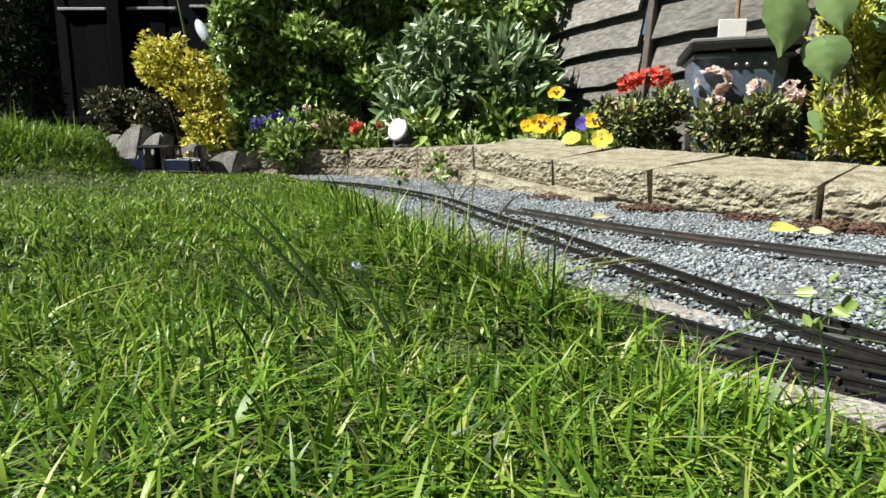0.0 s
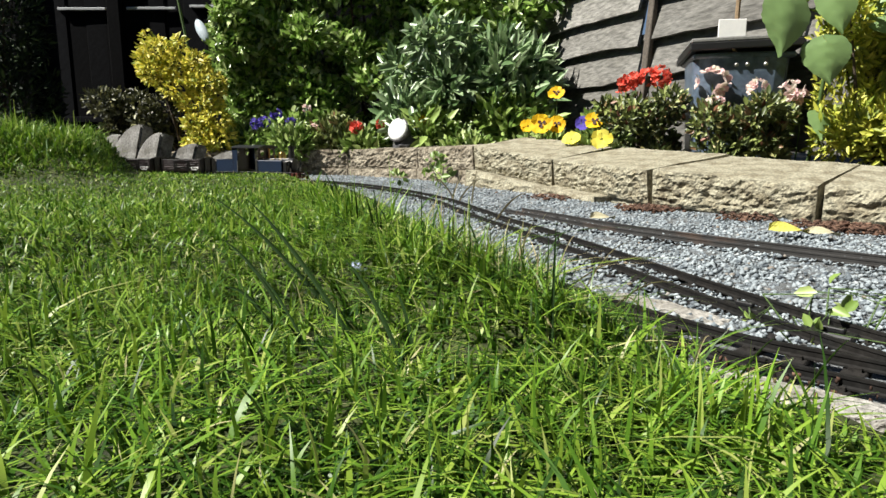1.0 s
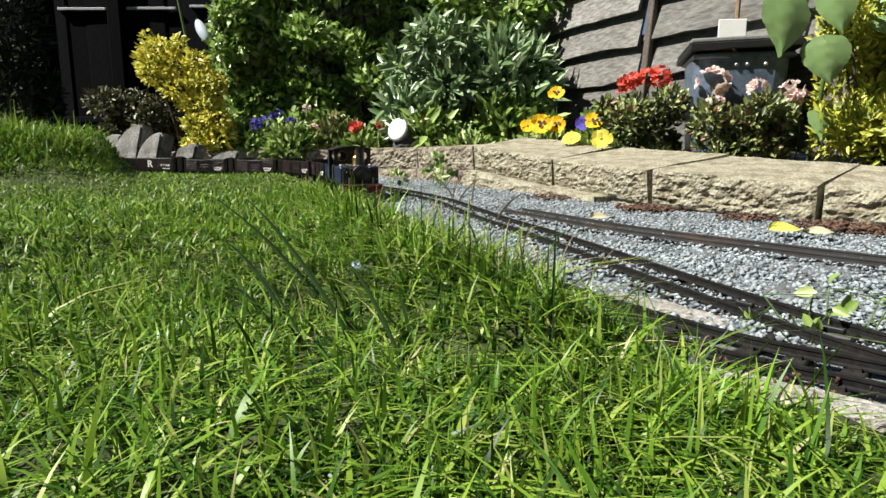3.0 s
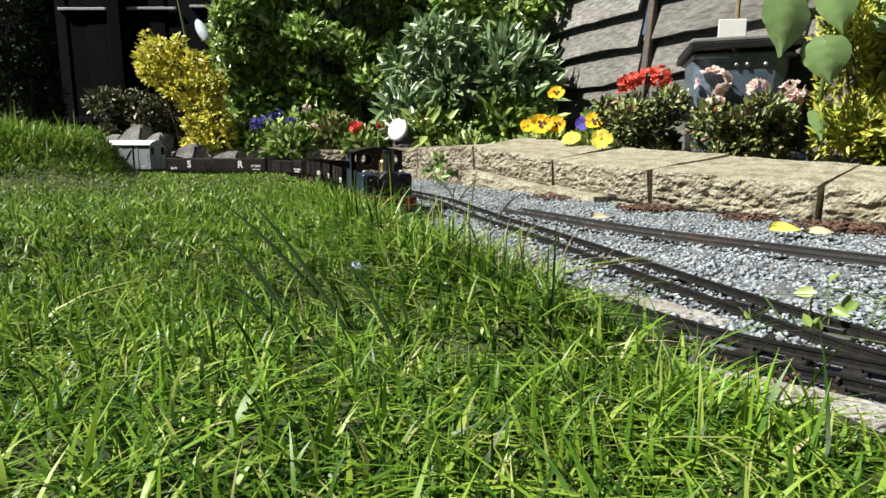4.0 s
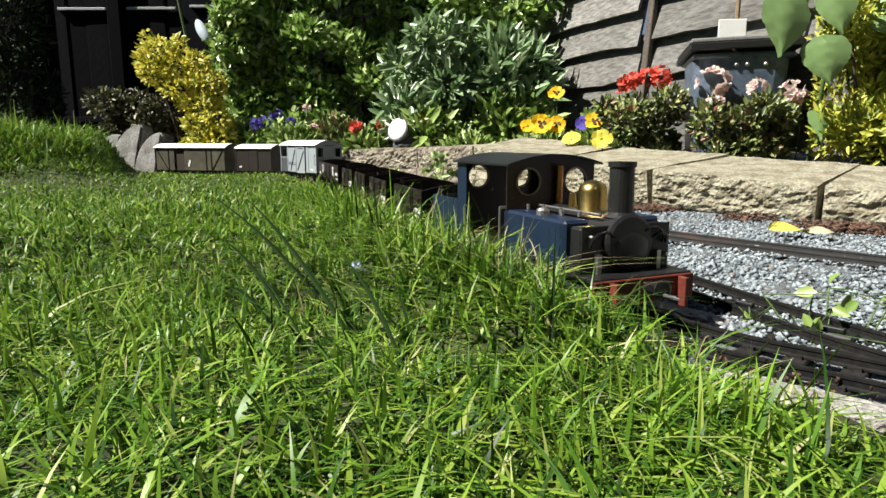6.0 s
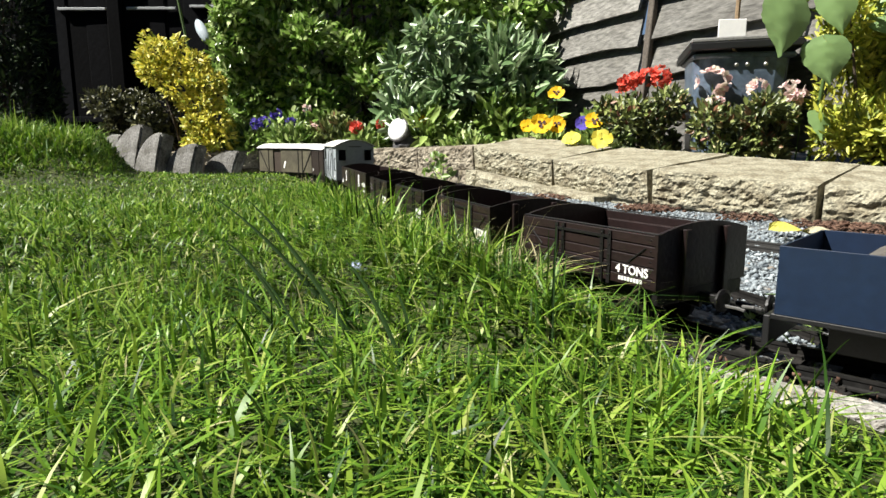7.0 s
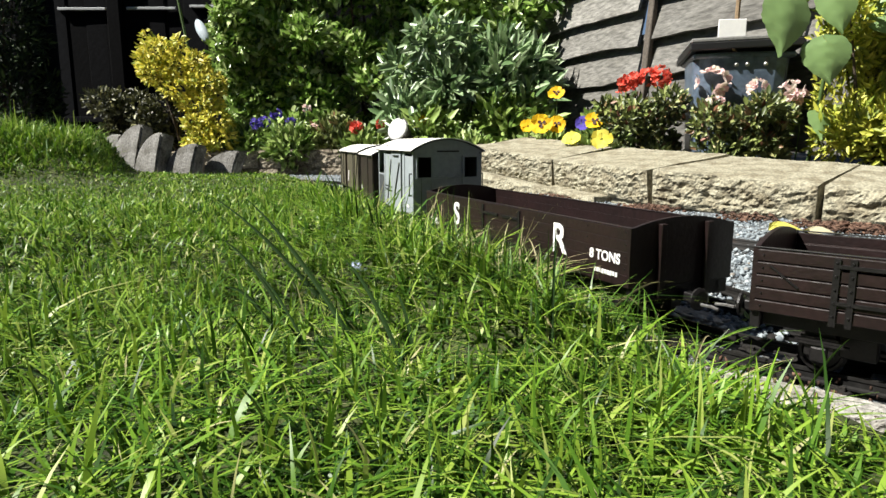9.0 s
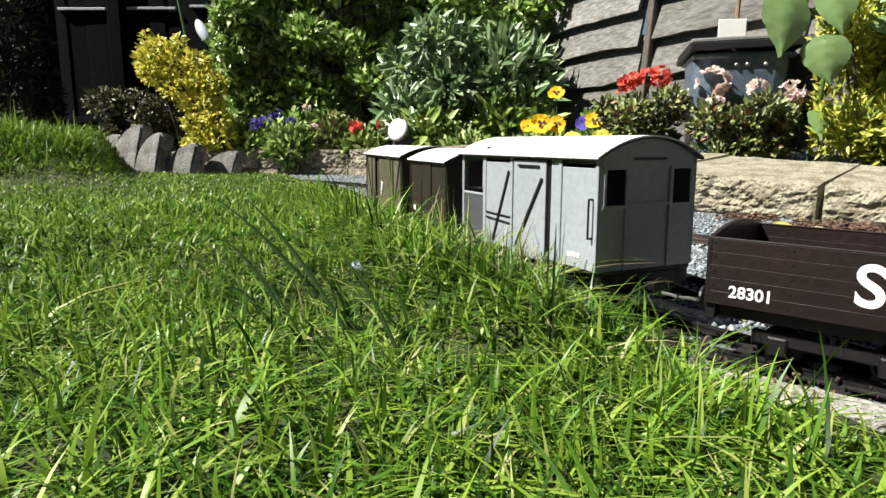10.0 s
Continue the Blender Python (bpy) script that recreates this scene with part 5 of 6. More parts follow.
def build_plants():
    rr = random.Random(17)
    gold = [((-0.08, 0, 0.52), (0.09, 0.10, 0.06), 2), ((-0.10, 0, 0.43), (0.07, 0.11, 0.06), 1.6), ((0.00, 0, 0.44), (0.09, 0.12, 0.06), 2), ((0.10, 0, 0.46), (0.06, 0.10, 0.06), 1.2), ((0.15, -0.03, 0.37), (0.09, 0.10, 0.06), 2),
            ((0.03, -0.03, 0.34), (0.09, 0.10, 0.05), 1.4), ((0.13, -0.05, 0.27), (0.10, 0.10, 0.05), 1.8), ((0.20, -0.08, 0.19), (0.08, 0.10, 0.05), 1.6), ((0.12, -0.08, 0.18), (0.06, 0.10, 0.04), 1.2), ((0.22, -0.1, 0.11), (0.09, 0.09, 0.05), 1.6),
            ((0.13, -0.1, 0.09), (0.07, 0.1, 0.04), 1.0), ((-0.13, 0, 0.59), (0.02, 0.03, 0.03), 0.15), ((0.02, 0, 0.56), (0.03, 0.04, 0.04), 0.3), ((-0.16, 0, 0.48), (0.03, 0.04, 0.05), 0.4)]
    shrub("golden_shrub", "golden yellow evergreen shrub with small bright leaves", "shrub", (-1.285, 3.15, 0.045), gold, 4200, 0.026, L_YELLOW, 1, 0.5, 0.2, shell=0.6)
    shrub("privet_shrub", "large dark green glossy-leaved shrub above the bed", "shrub", (-0.42, 3.75, 0.05),
          clumps(rr, (-0.80, -0.30, 0.10), (0.55, 0.08, 1.15), 150, 0.05, 0.11), 25000, 0.050, L_DARK, 2, 0.50, 0.2, shell=0.65)
    shrub("dark_shrub", "dark green shrub with pale edged leaves by fence", "shrub", (0.30, 3.50, 0.05),
          clumps(rr, (-0.32, -0.22, 0.25), (0.24, 0.2, 1.05), 46, 0.05, 0.12), 7000, 0.055, L_DARK, 4, 0.5, 0.1, shell=0.65)
    shrub("poppy_clump", "grey-green leafy perennial clump in the flower bed", "plant", (0.16, 3.0, 0.05),
          clumps(rr, (-0.36, -0.14, 0.20), (0.30, 0.15, 0.54), 34, 0.04, 0.10), 2600, 0.080, L_GREYGREEN, 3, 0.30, 0.1)
    shrub("leafy_perennial", "fresh green leafy perennial among the flowers", "plant", (0.12, 2.86, 0.05),
          clumps(rr, (-0.30, -0.06, 0.05), (0.30, 0.12, 0.24), 16, 0.05, 0.10), 1900, 0.070, L_MID, 13, 0.34, 0.25)
    shrub("low_shrub", "low dull green shrub behind the edging stones", "shrub", (-1.70, 3.15, 0.03),
          clumps(rr, (0.03, -0.05, 0.10), (0.36, 0.08, 0.31), 20, 0.04, 0.09), 3200, 0.026, L_DULL, 5, 0.55)
    shrub("snapdragon_clump", "bushy snapdragons with dull green and reddish leaves", "plant", (0.65, 2.06, 0.05),
          clumps(rr, (-0.14, -0.06, 0.04), (0.13, 0.08, 0.22), 24, 0.025, 0.055), 2900, 0.024, L_OLIVE, 6, 0.42, 0.4)
    shrub("snapdragon_clump", "bushy snapdragons beside the blue bin", "plant", (0.82, 1.80, 0.05),
          clumps(rr, (-0.11, -0.10, 0.03), (0.15, 0.06, 0.19), 24, 0.025, 0.05), 2900, 0.024, L_OLIVE, 7, 0.42, 0.4)
    shrub("lime_conifer", "yellow-green feathery dwarf conifer beside the wall", "shrub", (1.17, 1.68, 0.05),
          clumps(rr, (-0.13, -0.10, 0.03), (0.22, 0.1, 0.42), 60, 0.03, 0.075) + [((0.08, 0, 0.42), (0.12, 0.1, 0.08), 0.02)], 13500, 0.026, L_LIME, 8, 0.34, 0.4)
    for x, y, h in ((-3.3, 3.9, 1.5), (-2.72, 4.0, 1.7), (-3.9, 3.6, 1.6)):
        shrub("conifer", "dense conifer with deep shade put into its dark leaves", "tree", (x, y, 0.0),
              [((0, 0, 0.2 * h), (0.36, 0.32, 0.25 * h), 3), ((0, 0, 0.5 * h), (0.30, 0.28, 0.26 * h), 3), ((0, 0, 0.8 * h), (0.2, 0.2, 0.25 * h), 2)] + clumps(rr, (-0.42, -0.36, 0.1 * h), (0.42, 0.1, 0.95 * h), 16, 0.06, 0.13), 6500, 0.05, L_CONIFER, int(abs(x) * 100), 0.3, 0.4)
    # mixed low planting along the wall
    for k, (x, y, r, h, n, size, m, lab) in enumerate((
            (-0.92, 3.17, 0.14, 0.13, 900, 0.05, L_MID, "pale green leafy bedding plant by the wall"),
            (-0.70, 3.02, 0.12, 0.12, 800, 0.05, L_MID, "soft green leafy bedding plant by the wall"),
            (-0.50, 3.05, 0.12, 0.16, 900, 0.045, L_OLIVE, "reddish green upright bedding plant"),
            (-0.24, 3.05, 0.12, 0.12, 800, 0.05, L_MID, "fresh green bedding plant behind the lamp"),
            (-0.35, 2.98, 0.10, 0.10, 500, 0.06, L_MID, "broad-leaved bedding plant behind the wall"),
            (0.10, 2.66, 0.10, 0.09, 700, 0.04, L_MID, "feathery green foliage behind the wall"),
            (0.38, 2.35, 0.10, 0.10, 600, 0.04, L_MID, "pansy foliage behind the wall"),
            (0.50, 2.12, 0.09, 0.09, 500, 0.04, L_MID, "pansy foliage behind the wall"),
            (0.62, 2.45, 0.10, 0.18, 600, 0.04, L_MID, "upright green foliage near the fence"))):
        shrub("bedding_plant", lab, "plant", (x, y, 0.05), [((0, 0, h * 0.5), (r, r, h * 0.75), 1)], n, size, m, 40 + k, 0.4, 0.4, stems=5)




# ---------------------------------------------------------------- bed furniture and flowers
M_WHITE = mat("white_glass", (0.82, 0.82, 0.80), 0.15, vary=0.04, scale=20)
M_LAMPBODY = mat("lamp_plastic", (0.075, 0.075, 0.078), 0.7, vary=0.3, scale=40, bump=0.2)
M_TAG = mat("white_plastic_tag", (0.80, 0.80, 0.79), 0.5, vary=0.05, scale=30)
M_CANE = mat("bamboo_cane", (0.26, 0.18, 0.10), 0.7, vary=0.3, scale=30)
M_BIN = mat("blue_grey_bin", (0.13, 0.175, 0.235), 0.3, vary=0.35, scale=7, bump=0.08, color2=(0.055, 0.075, 0.105))
M_LIDTOP = mat("grey_lid_top", (0.19, 0.19, 0.18), 0.6, vary=0.3, scale=20, bump=0.2)
M_LID = mat("black_lid", (0.012, 0.012, 0.013), 0.4, vary=0.3, scale=20)
M_GREENSTEM = mat("green_stem", (0.08, 0.14, 0.035), 0.6, vary=0.3, scale=50)
P_YELLOW = leaf_mat("yellow_petal", [(0, (0.78, 0.42, 0.01)), (1, (0.84, 0.55, 0.02))], 0.6, 0.25, 0.2)
P_PALE = leaf_mat("pale_yellow_petal", [(0, (0.82, 0.70, 0.06)), (1, (0.86, 0.78, 0.14))], 0.6, 0.25, 0.2)
P_RED = leaf_mat("red_petal", [(0, (0.62, 0.05, 0.03)), (0.6, (0.75, 0.11, 0.07)), (1, (0.78, 0.20, 0.15))], 0.6, 0.25, 0.2)
P_PINK = leaf_mat("pink_petal", [(0, (0.74, 0.36, 0.42)), (0.5, (0.82, 0.60, 0.58)), (1, (0.86, 0.80, 0.68))], 0.6, 0.3, 0.2)
P_BLUE = leaf_mat("blue_petal", [(0, (0.05, 0.04, 0.30)), (1, (0.14, 0.10, 0.50))], 0.6, 0.25, 0.2)
P_LILAC = leaf_mat("pale_blue_petal", [(0, (0.42, 0.48, 0.75)), (1, (0.62, 0.68, 0.85))], 0.6, 0.3, 0.2)
P_BLOTCH = mat("dark_blotch", (0.05, 0.012, 0.01), 0.7, vary=0.2, scale=80)


def petal_fan(bm, n, r, width, cup, rng, z=0.0, inner=0.08):
    for k in range(n):
        a = 2 * math.pi * (k + rng.uniform(-0.12, 0.12)) / n
        rr = r * rng.uniform(0.85, 1.12)
        m = Matrix.Translation((0, 0, z)) @ pose(0, 0, 0, 0, 0, math.degrees(a))
        pts = [(rr * inner, 0, 0), (rr * 0.45, width * rr * 0.8, cup * rr * 0.4), (rr * 0.85, width * rr * 0.75, cup * rr * 0.9), (rr, 0, cup * rr), (rr * 0.85, -width * rr * 0.75, cup * rr * 0.9), (rr * 0.45, -width * rr * 0.8, cup * rr * 0.4)]
        vs = [bm.verts.new(m @ (Vector(q) + Vector((0, 0, rng.uniform(-0.12, 0.16) * rr if i else 0)))) for i, q in enumerate(pts)]
        c = bm.verts.new(m @ Vector((rr * 0.55, 0, cup * rr * 0.35)))
        for i in range(6):
            bm.faces.new((vs[i], vs[(i + 1) % 6], c))


def stem_of(th, root, tip, r=0.0022):
    a, b = Vector(root), Vector(tip)
    mid = a.lerp(b, 0.55) + Vector((0.008, 0.004, 0))
    bm = cyl(B(), a, mid, r, r * 0.9, 7)
    cyl(bm, mid, b, r * 0.9, r * 0.7, 7)
    part("stem", bm, M_GREENSTEM, th)


def facing(p, dirn):
    return Matrix.Translation(p) @ Vector(dirn).to_track_quat("Z", "Y").to_matrix().to_4x4()


def pansy(p, r, petal, blotch, seed, dirn=(-0.35, -0.9, 0.25), label="yellow pansy with dark face on green stem"):
    rng = random.Random(seed)
    th = empty("pansy", pose(p[0], p[1] + 0.02, 0.05), label, "flower", "pansies in the bed")
    q = Vector((0, -0.02, p[2] - 0.05))
    stem_of(th, (0, 0, 0), q)
    m = facing(q, dirn)
    bm = B()
    petal_fan(bm, 5, r, 0.62, 0.16, rng)
    ob = part("petals", bm, petal, th, m=m)
    if blotch:
        bm = B()
        petal_fan(bm, 3, r * 0.42, 0.5, 0.06, rng, r * 0.06)
        part("blotch", bm, P_BLOTCH, th, "dark brown blotch", m=m @ pose(0, 0, 0.002, 0, 0, -90))
    return th


def blossom(name, p, r, petal, seed, label, count=9, spread=0.8, category="flower", group=""):
    """Head of several small florets on one stem."""
    rng = random.Random(seed)
    base = 0.05 if p[1] > 1 else 0.0
    th = empty(name, pose(p[0], p[1], base), label, category, group)
    q = Vector((0, 0, p[2] - base))
    stem_of(th, (0, 0, 0), q, min(0.0022, r * 0.12))
    for k in range(count):
        d = Vector((rng.uniform(-1, 1), rng.uniform(-1, 0.4), rng.uniform(-0.6, 1))).normalized()
        bm = B()
        petal_fan(bm, 5, r * 0.5, 0.5, 0.5, rng)
        part("floret", bm, petal, th, m=facing(q + d * r * spread, d))
    return th


def build_flowers():
    pansy((0.343, 2.235, 0.203), 0.038, P_YELLOW, True, 1)
    pansy((0.300, 2.28, 0.195), 0.026, P_YELLOW, False, 2, label="golden yellow pansy seen from the side")
    pansy((0.395, 2.23, 0.200), 0.030, P_YELLOW, True, 12)
    pansy((0.419, 2.40, 0.318), 0.032, P_YELLOW, True, 3, (-0.2, -0.7, 0.6), "orange-yellow pansy on a tall stem")
    pansy((0.495, 2.10, 0.206), 0.032, P_YELLOW, True, 4, (-0.3, -0.8, 0.5))
    pansy((0.52, 2.10, 0.212), 0.022, P_YELLOW, False, 14, (0.3, -0.8, 0.5), "small yellow pansy bloom")
    pansy((0.412, 2.06, 0.148), 0.030, P_PALE, False, 5, (-0.2, -0.6, 0.7), "yellow pansy drooping over the wall")
    pansy((0.477, 1.93, 0.148), 0.032, P_PALE, False, 6, (-0.2, -0.9, 0.3), "pale yellow pansy above the wall")
    pansy((0.455, 2.12, 0.200), 0.024, P_BLUE, False, 15, (-0.2, -0.9, 0.3), "dark blue pansy in the bed")
    for k, (x, y, z) in enumerate(((0.62, 2.1, 0.335), (0.655, 2.08, 0.345), (0.70, 2.1, 0.352), (0.69, 2.06, 0.335), (0.575, 2.1, 0.325))):
        blossom("geranium", (x, y, z), 0.028, P_RED, 20 + k, "bright coral-red flower head on a stem", 11, group="red flowers")
    for k, (x, y, z, r) in enumerate(((0.803, 1.94, 0.310, 0.046), (0.775, 1.85, 0.225, 0.040), (0.79, 1.88, 0.232, 0.022), (0.894, 1.85, 0.288, 0.028), (0.965, 1.80, 0.272, 0.034), (0.99, 1.80, 0.26, 0.022))):
        blossom("snapdragon", (x, y, z), r, P_PINK, 30 + k, "pink and cream snapdragon bloom", 10, group="pink snapdragons")
    for k, (x, y, z) in enumerate(((-0.875, 3.02, 0.226), (-0.845, 3.05, 0.232), (-0.795, 3.08, 0.270), (-0.72, 3.05, 0.228))):
        blossom("blue_flower", (x, y, z), 0.026, P_BLUE, 40 + k, "deep violet-blue flower cluster", 10, group="blue flowers")
    blossom("marigold", (-0.393, 2.93, 0.203), 0.034, P_RED, 50, "orange-red marigold bloom behind the wall", 14, 0.6, group="marigolds")
    blossom("marigold", (-0.285, 2.93, 0.218), 0.024, P_RED, 51, "small red marigold bloom behind the wall", 10, 0.6, group="marigolds")
    blossom("marigold", (-0.100, 2.80, 0.228), 0.030, P_YELLOW, 52, "yellow marigold bloom behind the garden lamp", 12, 0.6, group="marigolds")
    blossom("pink_flower", (-0.647, 3.08, 0.298), 0.020, P_PINK, 53, "small salmon-pink flower on a thin stem", 7)
    blossom("pink_flower", (-0.60, 3.02, 0.200), 0.024, P_PINK, 54, "faded salmon-pink flower low in the bed", 8)
    blossom("speedwell", (-0.072, 0.52, 0.040), 0.0045, P_LILAC, 55, "tiny pale blue lawn flower", 5, 0.7)
    blossom("speedwell", (-0.066, 0.515, 0.038), 0.004, P_LILAC, 56, "tiny pale blue lawn flower", 4, 0.7)


def build_lamp():
    th = empty("garden_lamp", pose(-0.185, 2.76, 0.118), "small solar spot lamp with white disc on the wall", "garden lamp")
    face = Vector((-0.36, -0.84, 0.40)).normalized()
    m = facing(Vector((-0.006, -0.035, 0.074)), face) @ Matrix.Diagonal((0.92, 1.06, 1.0, 1.0))
    part("disc", lathe(B(), [(0.044, 0.0), (0.047, 0.002), (0.046, 0.005), (0.036, 0.008), (0.013, 0.0095)], 36, m), M_WHITE, th, "bright white glass disc", smooth=True)
    part("rim", lathe(B(), [(0.0485, -0.010), (0.0510, -0.008), (0.0510, 0.001), (0.0472, 0.002), (0.0472, -0.004)], 36, m), M_LAMPBODY, th)
    part("housing", lathe(B(), [(0.014, -0.070), (0.034, -0.062), (0.046, -0.036), (0.0495, -0.010)], 28, m), M_LAMPBODY, th, smooth=True)
    bm = lathe(B(), [(0.056, -0.010), (0.058, 0.008), (0.050, 0.026), (0.034, 0.046), (0.016, 0.056)], 26, pose(0.024, 0.0, 0.0))
    for v in bm.verts:
        v.co += Vector((noise.noise(v.co * 40), noise.noise(v.co * 40 + Vector((5, 0, 0))), 0)) * 0.006
    part("stand", bm, M_LAMPBODY, th, "lumpy dark grey stone-like stand")


def build_ornament():
    """Pale plate on a stake, half hidden by the large shrub."""
    th = empty("garden_ornament", pose(-1.29, 3.50, 0.05), "pale blue-grey oval garden ornament on a green stake", "garden ornament")
    part("plate", lathe(B(), [(0.048, -0.004), (0.052, 0.0), (0.048, 0.005), (0.02, 0.009)], 24, pose(0.012, 0.0, 0.672, 74, -30, 0) @ Matrix.Diagonal((0.55, 1.35, 1.0, 1.0))), M_PALEBLUE, th, smooth=True)
    part("stake", cyl(B(), (0.02, 0.02, -0.04), (-0.11, 0.0, 0.86), 0.008, 0.006, 8), M_GREENSTEM, th)


def build_bin():
    th = empty("garden_bin", pose(0.912, 2.05, 0.06, 0, 0, -12), "blue-grey plastic garden bin with black sloping lid", "garden bin")
    bm = B()
    rings = []
    for z, w, d in ((0.0, 0.115, 0.105), (0.02, 0.120, 0.110), (0.310, 0.136, 0.120), (0.341, 0.138, 0.122)):
        ring = []
        for i in range(32):
            a = 2 * math.pi * i / 32
            c, s = math.cos(a), math.sin(a)
            k = 1 / max(abs(c) ** 6 + abs(s) ** 6, 1e-6) ** (1 / 6)
            ring.append(bm.verts.new((w * c * k, d * s * k, z)))
        rings.append(ring)
    for a, b in zip(rings, rings[1:]):
        for i in range(32):
            bm.faces.new((a[i], a[(i + 1) % 32], b[(i + 1) % 32], b[i]))
    bm.faces.new(rings[0][::-1])
    bm.faces.new(rings[-1])
    part("body", bm, M_BIN, th, smooth=False)
    part("rim_band", box(B(), -0.141, 0.141, -0.125, 0.125, 0.325, 0.340, 0.004), M_BIN, th)
    bm = box(B(), -0.152, 0.156, -0.140, 0.140, 0.0, 0.014, 0.004)
    part("lid", bm, M_LIDTOP, th, "grey-topped sloping lid", m=pose(0, 0, 0.364, -3, -1.5, 0))
    bm = box(B(), -0.154, 0.158, -0.144, 0.142, -0.022, 0.0, 0.003)
    part("lid_skirt", bm, M_LID, th, m=pose(0, 0, 0.364, -3, -1.5, 0))
    # bright steel studs that stand in for highlights on the bin's front
    for x in (-0.02, 0.01, 0.06):
        part("glint_stud", lathe(B(), [(0.006, 0), (0.006, 0.006), (0.003, 0.008)], 12, pose(x, -0.121, 0.305, 90, 0, 0)), M_STEEL, th)
    tag = empty("plant_label", pose(0.845, 1.93, 0.405, 0, 0, -8), "blank white square label tied to a cane", "label")
    part("card", box(B(), -0.039, 0.039, -0.002, 0.002, 0.028, 0.088, 0.0015), M_TAG, tag)
    part("cane", cyl(B(), (0.012, 0.007, 0.0), (0.020, 0.007, 0.5), 0.007, 0.006, 8), M_CANE, tag)


def heart_leaf(L, W, rng, droop=0.35):
    """Broad heart-shaped leaf with a folded midrib, tip along -z."""
    bm = B()
    n, mrows = 18, []
    for i in range(n + 1):
        u = i / n
        w = W * 0.5 * ((u + 0.03) ** 0.5 * (1 - u) ** 1.25) / 0.36 if 0 < i < n else 0.0008
        w *= 1 + 0.02 * (-1) ** i
        row = []
        for k in range(-3, 4):
            v = k / 3
            back = 0.22 * L * (0.3 - u) / 0.3 * (abs(v) ** 1.5) if u < 0.3 else 0
            row.append(bm.verts.new((w * v, -0.10 * W * (1 - abs(v)) + 0.016 * W * math.sin(22 * u - 7 * abs(v)) + droop * L * u * u * 0.4, -L * u + back)))
        mrows.append(row)
    for a, b in zip(mrows, mrows[1:]):
        for k in range(6):
            bm.faces.new((a[k], a[k + 1], b[k + 1], b[k]))
    return bm


def build_sunflower():
    rng = random.Random(2)
    th = empty("sunflower_plant", pose(0.95, 1.66, 0.06), "young sunflower with broad drooping heart-shaped leaves", "plant")
    bm = cyl(B(), (0.075, 0.14, -0.02), (0.06, 0.06, 0.30), 0.0055, 0.005, 10)
    cyl(bm, (0.06, 0.06, 0.30), (0.05, 0.02, 0.75), 0.005, 0.004, 10)
    part("stem", bm, M_GREENSTEM, th)
    for p, L, W, rot, tilt in (((-0.122, -0.06, 0.415), 0.135, 0.125, 14, 14), ((-0.028, -0.07, 0.315), 0.100, 0.112, -16, 12), ((0.00, -0.04, 0.445), 0.11, 0.095, -20, 15), ((-0.05, 0.02, 0.52), 0.13, 0.12, 30, 25),
                             ((0.13, -0.02, 0.42), 0.12, 0.10, -60, 20), ((0.03, 0.03, 0.15), 0.075, 0.065, 15, 35)):
        leaf = part("leaf", heart_leaf(L, W, rng), L_BIG, th, m=pose(*p, -tilt, rot * 0.6, rot * 0.5), smooth=True)
        b = B()
        cyl(b, (0.058, 0.045, p[2] - 0.02), p, 0.003, 0.0025, 6)
        part("petiole", b, M_GREENSTEM, th)


def slab(name, pts_seed, x, y, z, lx, ly, h, rz, material, label, category="edging stone", group=""):
    rng = random.Random(pts_seed)
    bm = B()
    n = 11
    top, bot = [], []
    for i in range(n):
        a = 2 * math.pi * i / n
        k = rng.uniform(0.82, 1.08)
        c, s = math.cos(a), math.sin(a)
        q = 1 / (abs(c) ** 4 + abs(s) ** 4) ** 0.25
        top.append(bm.verts.new((lx / 2 * c * q * k, ly / 2 * s * q * k, h * rng.uniform(0.85, 1.05))))
        bot.append(bm.verts.new((lx / 2 * c * q * k * 1.06, ly / 2 * s * q * k * 1.06, -0.015)))
    bm.faces.new(top)
    bm.faces.new(bot[::-1])
    for i in range(n):
        j = (i + 1) % n
        bm.faces.new((bot[i], bot[j], top[j], top[i]))
    bmesh.ops.triangulate(bm, faces=[f for f in bm.faces if len(f.verts) > 4])
    bmesh.ops.subdivide_edges(bm, edges=bm.edges[:], cuts=2, use_grid_fill=True)
    for v in bm.verts:
        v.co += Vector((0, 0, 1)) * noise.noise(v.co * 60 + Vector((pts_seed, 0, 0))) * 0.002
    ob = part(name, bm, material, m=pose(x, y, z, 0, 0, rz))
    tagged(ob, label, category, group)


def build_edge_slabs():
    lab = "rough pale concrete edging piece between lawn and track"
    k = 0
    for s in np.arange(2.0, 5.2, 0.135):
        c, c2 = on_path(TRACK, s), on_path(TRACK, s + 0.004)
        t = (c2 - c) / np.linalg.norm(c2 - c)
        n = np.array([-t[1], t[0]])
        off = 0.070 + 0.042 * float(np.clip((0.42 - c[1]) / 0.12, 0, 1))
        q = c - n * off
        slab("edging_slab", 60 + k, q[0], q[1], -0.014, 0.115 + 0.02 * (k % 3), 0.040 + 0.060 * float(np.clip((0.42 - c[1]) / 0.12, 0, 1)), 0.010 + 0.002 * (k % 2), math.degrees(math.atan2(t[1], t[0])) + (k * 37 % 9 - 4), M_SLAB, lab, group="lawn edging")
        k += 1
    # flat strip between the two near tracks
    slab("edging_slab", 90, 0.205, 0.565, -0.016, 0.13, 0.022, 0.009, -58, M_SLAB, "narrow pale slab lying between two tracks", group="lawn edging")


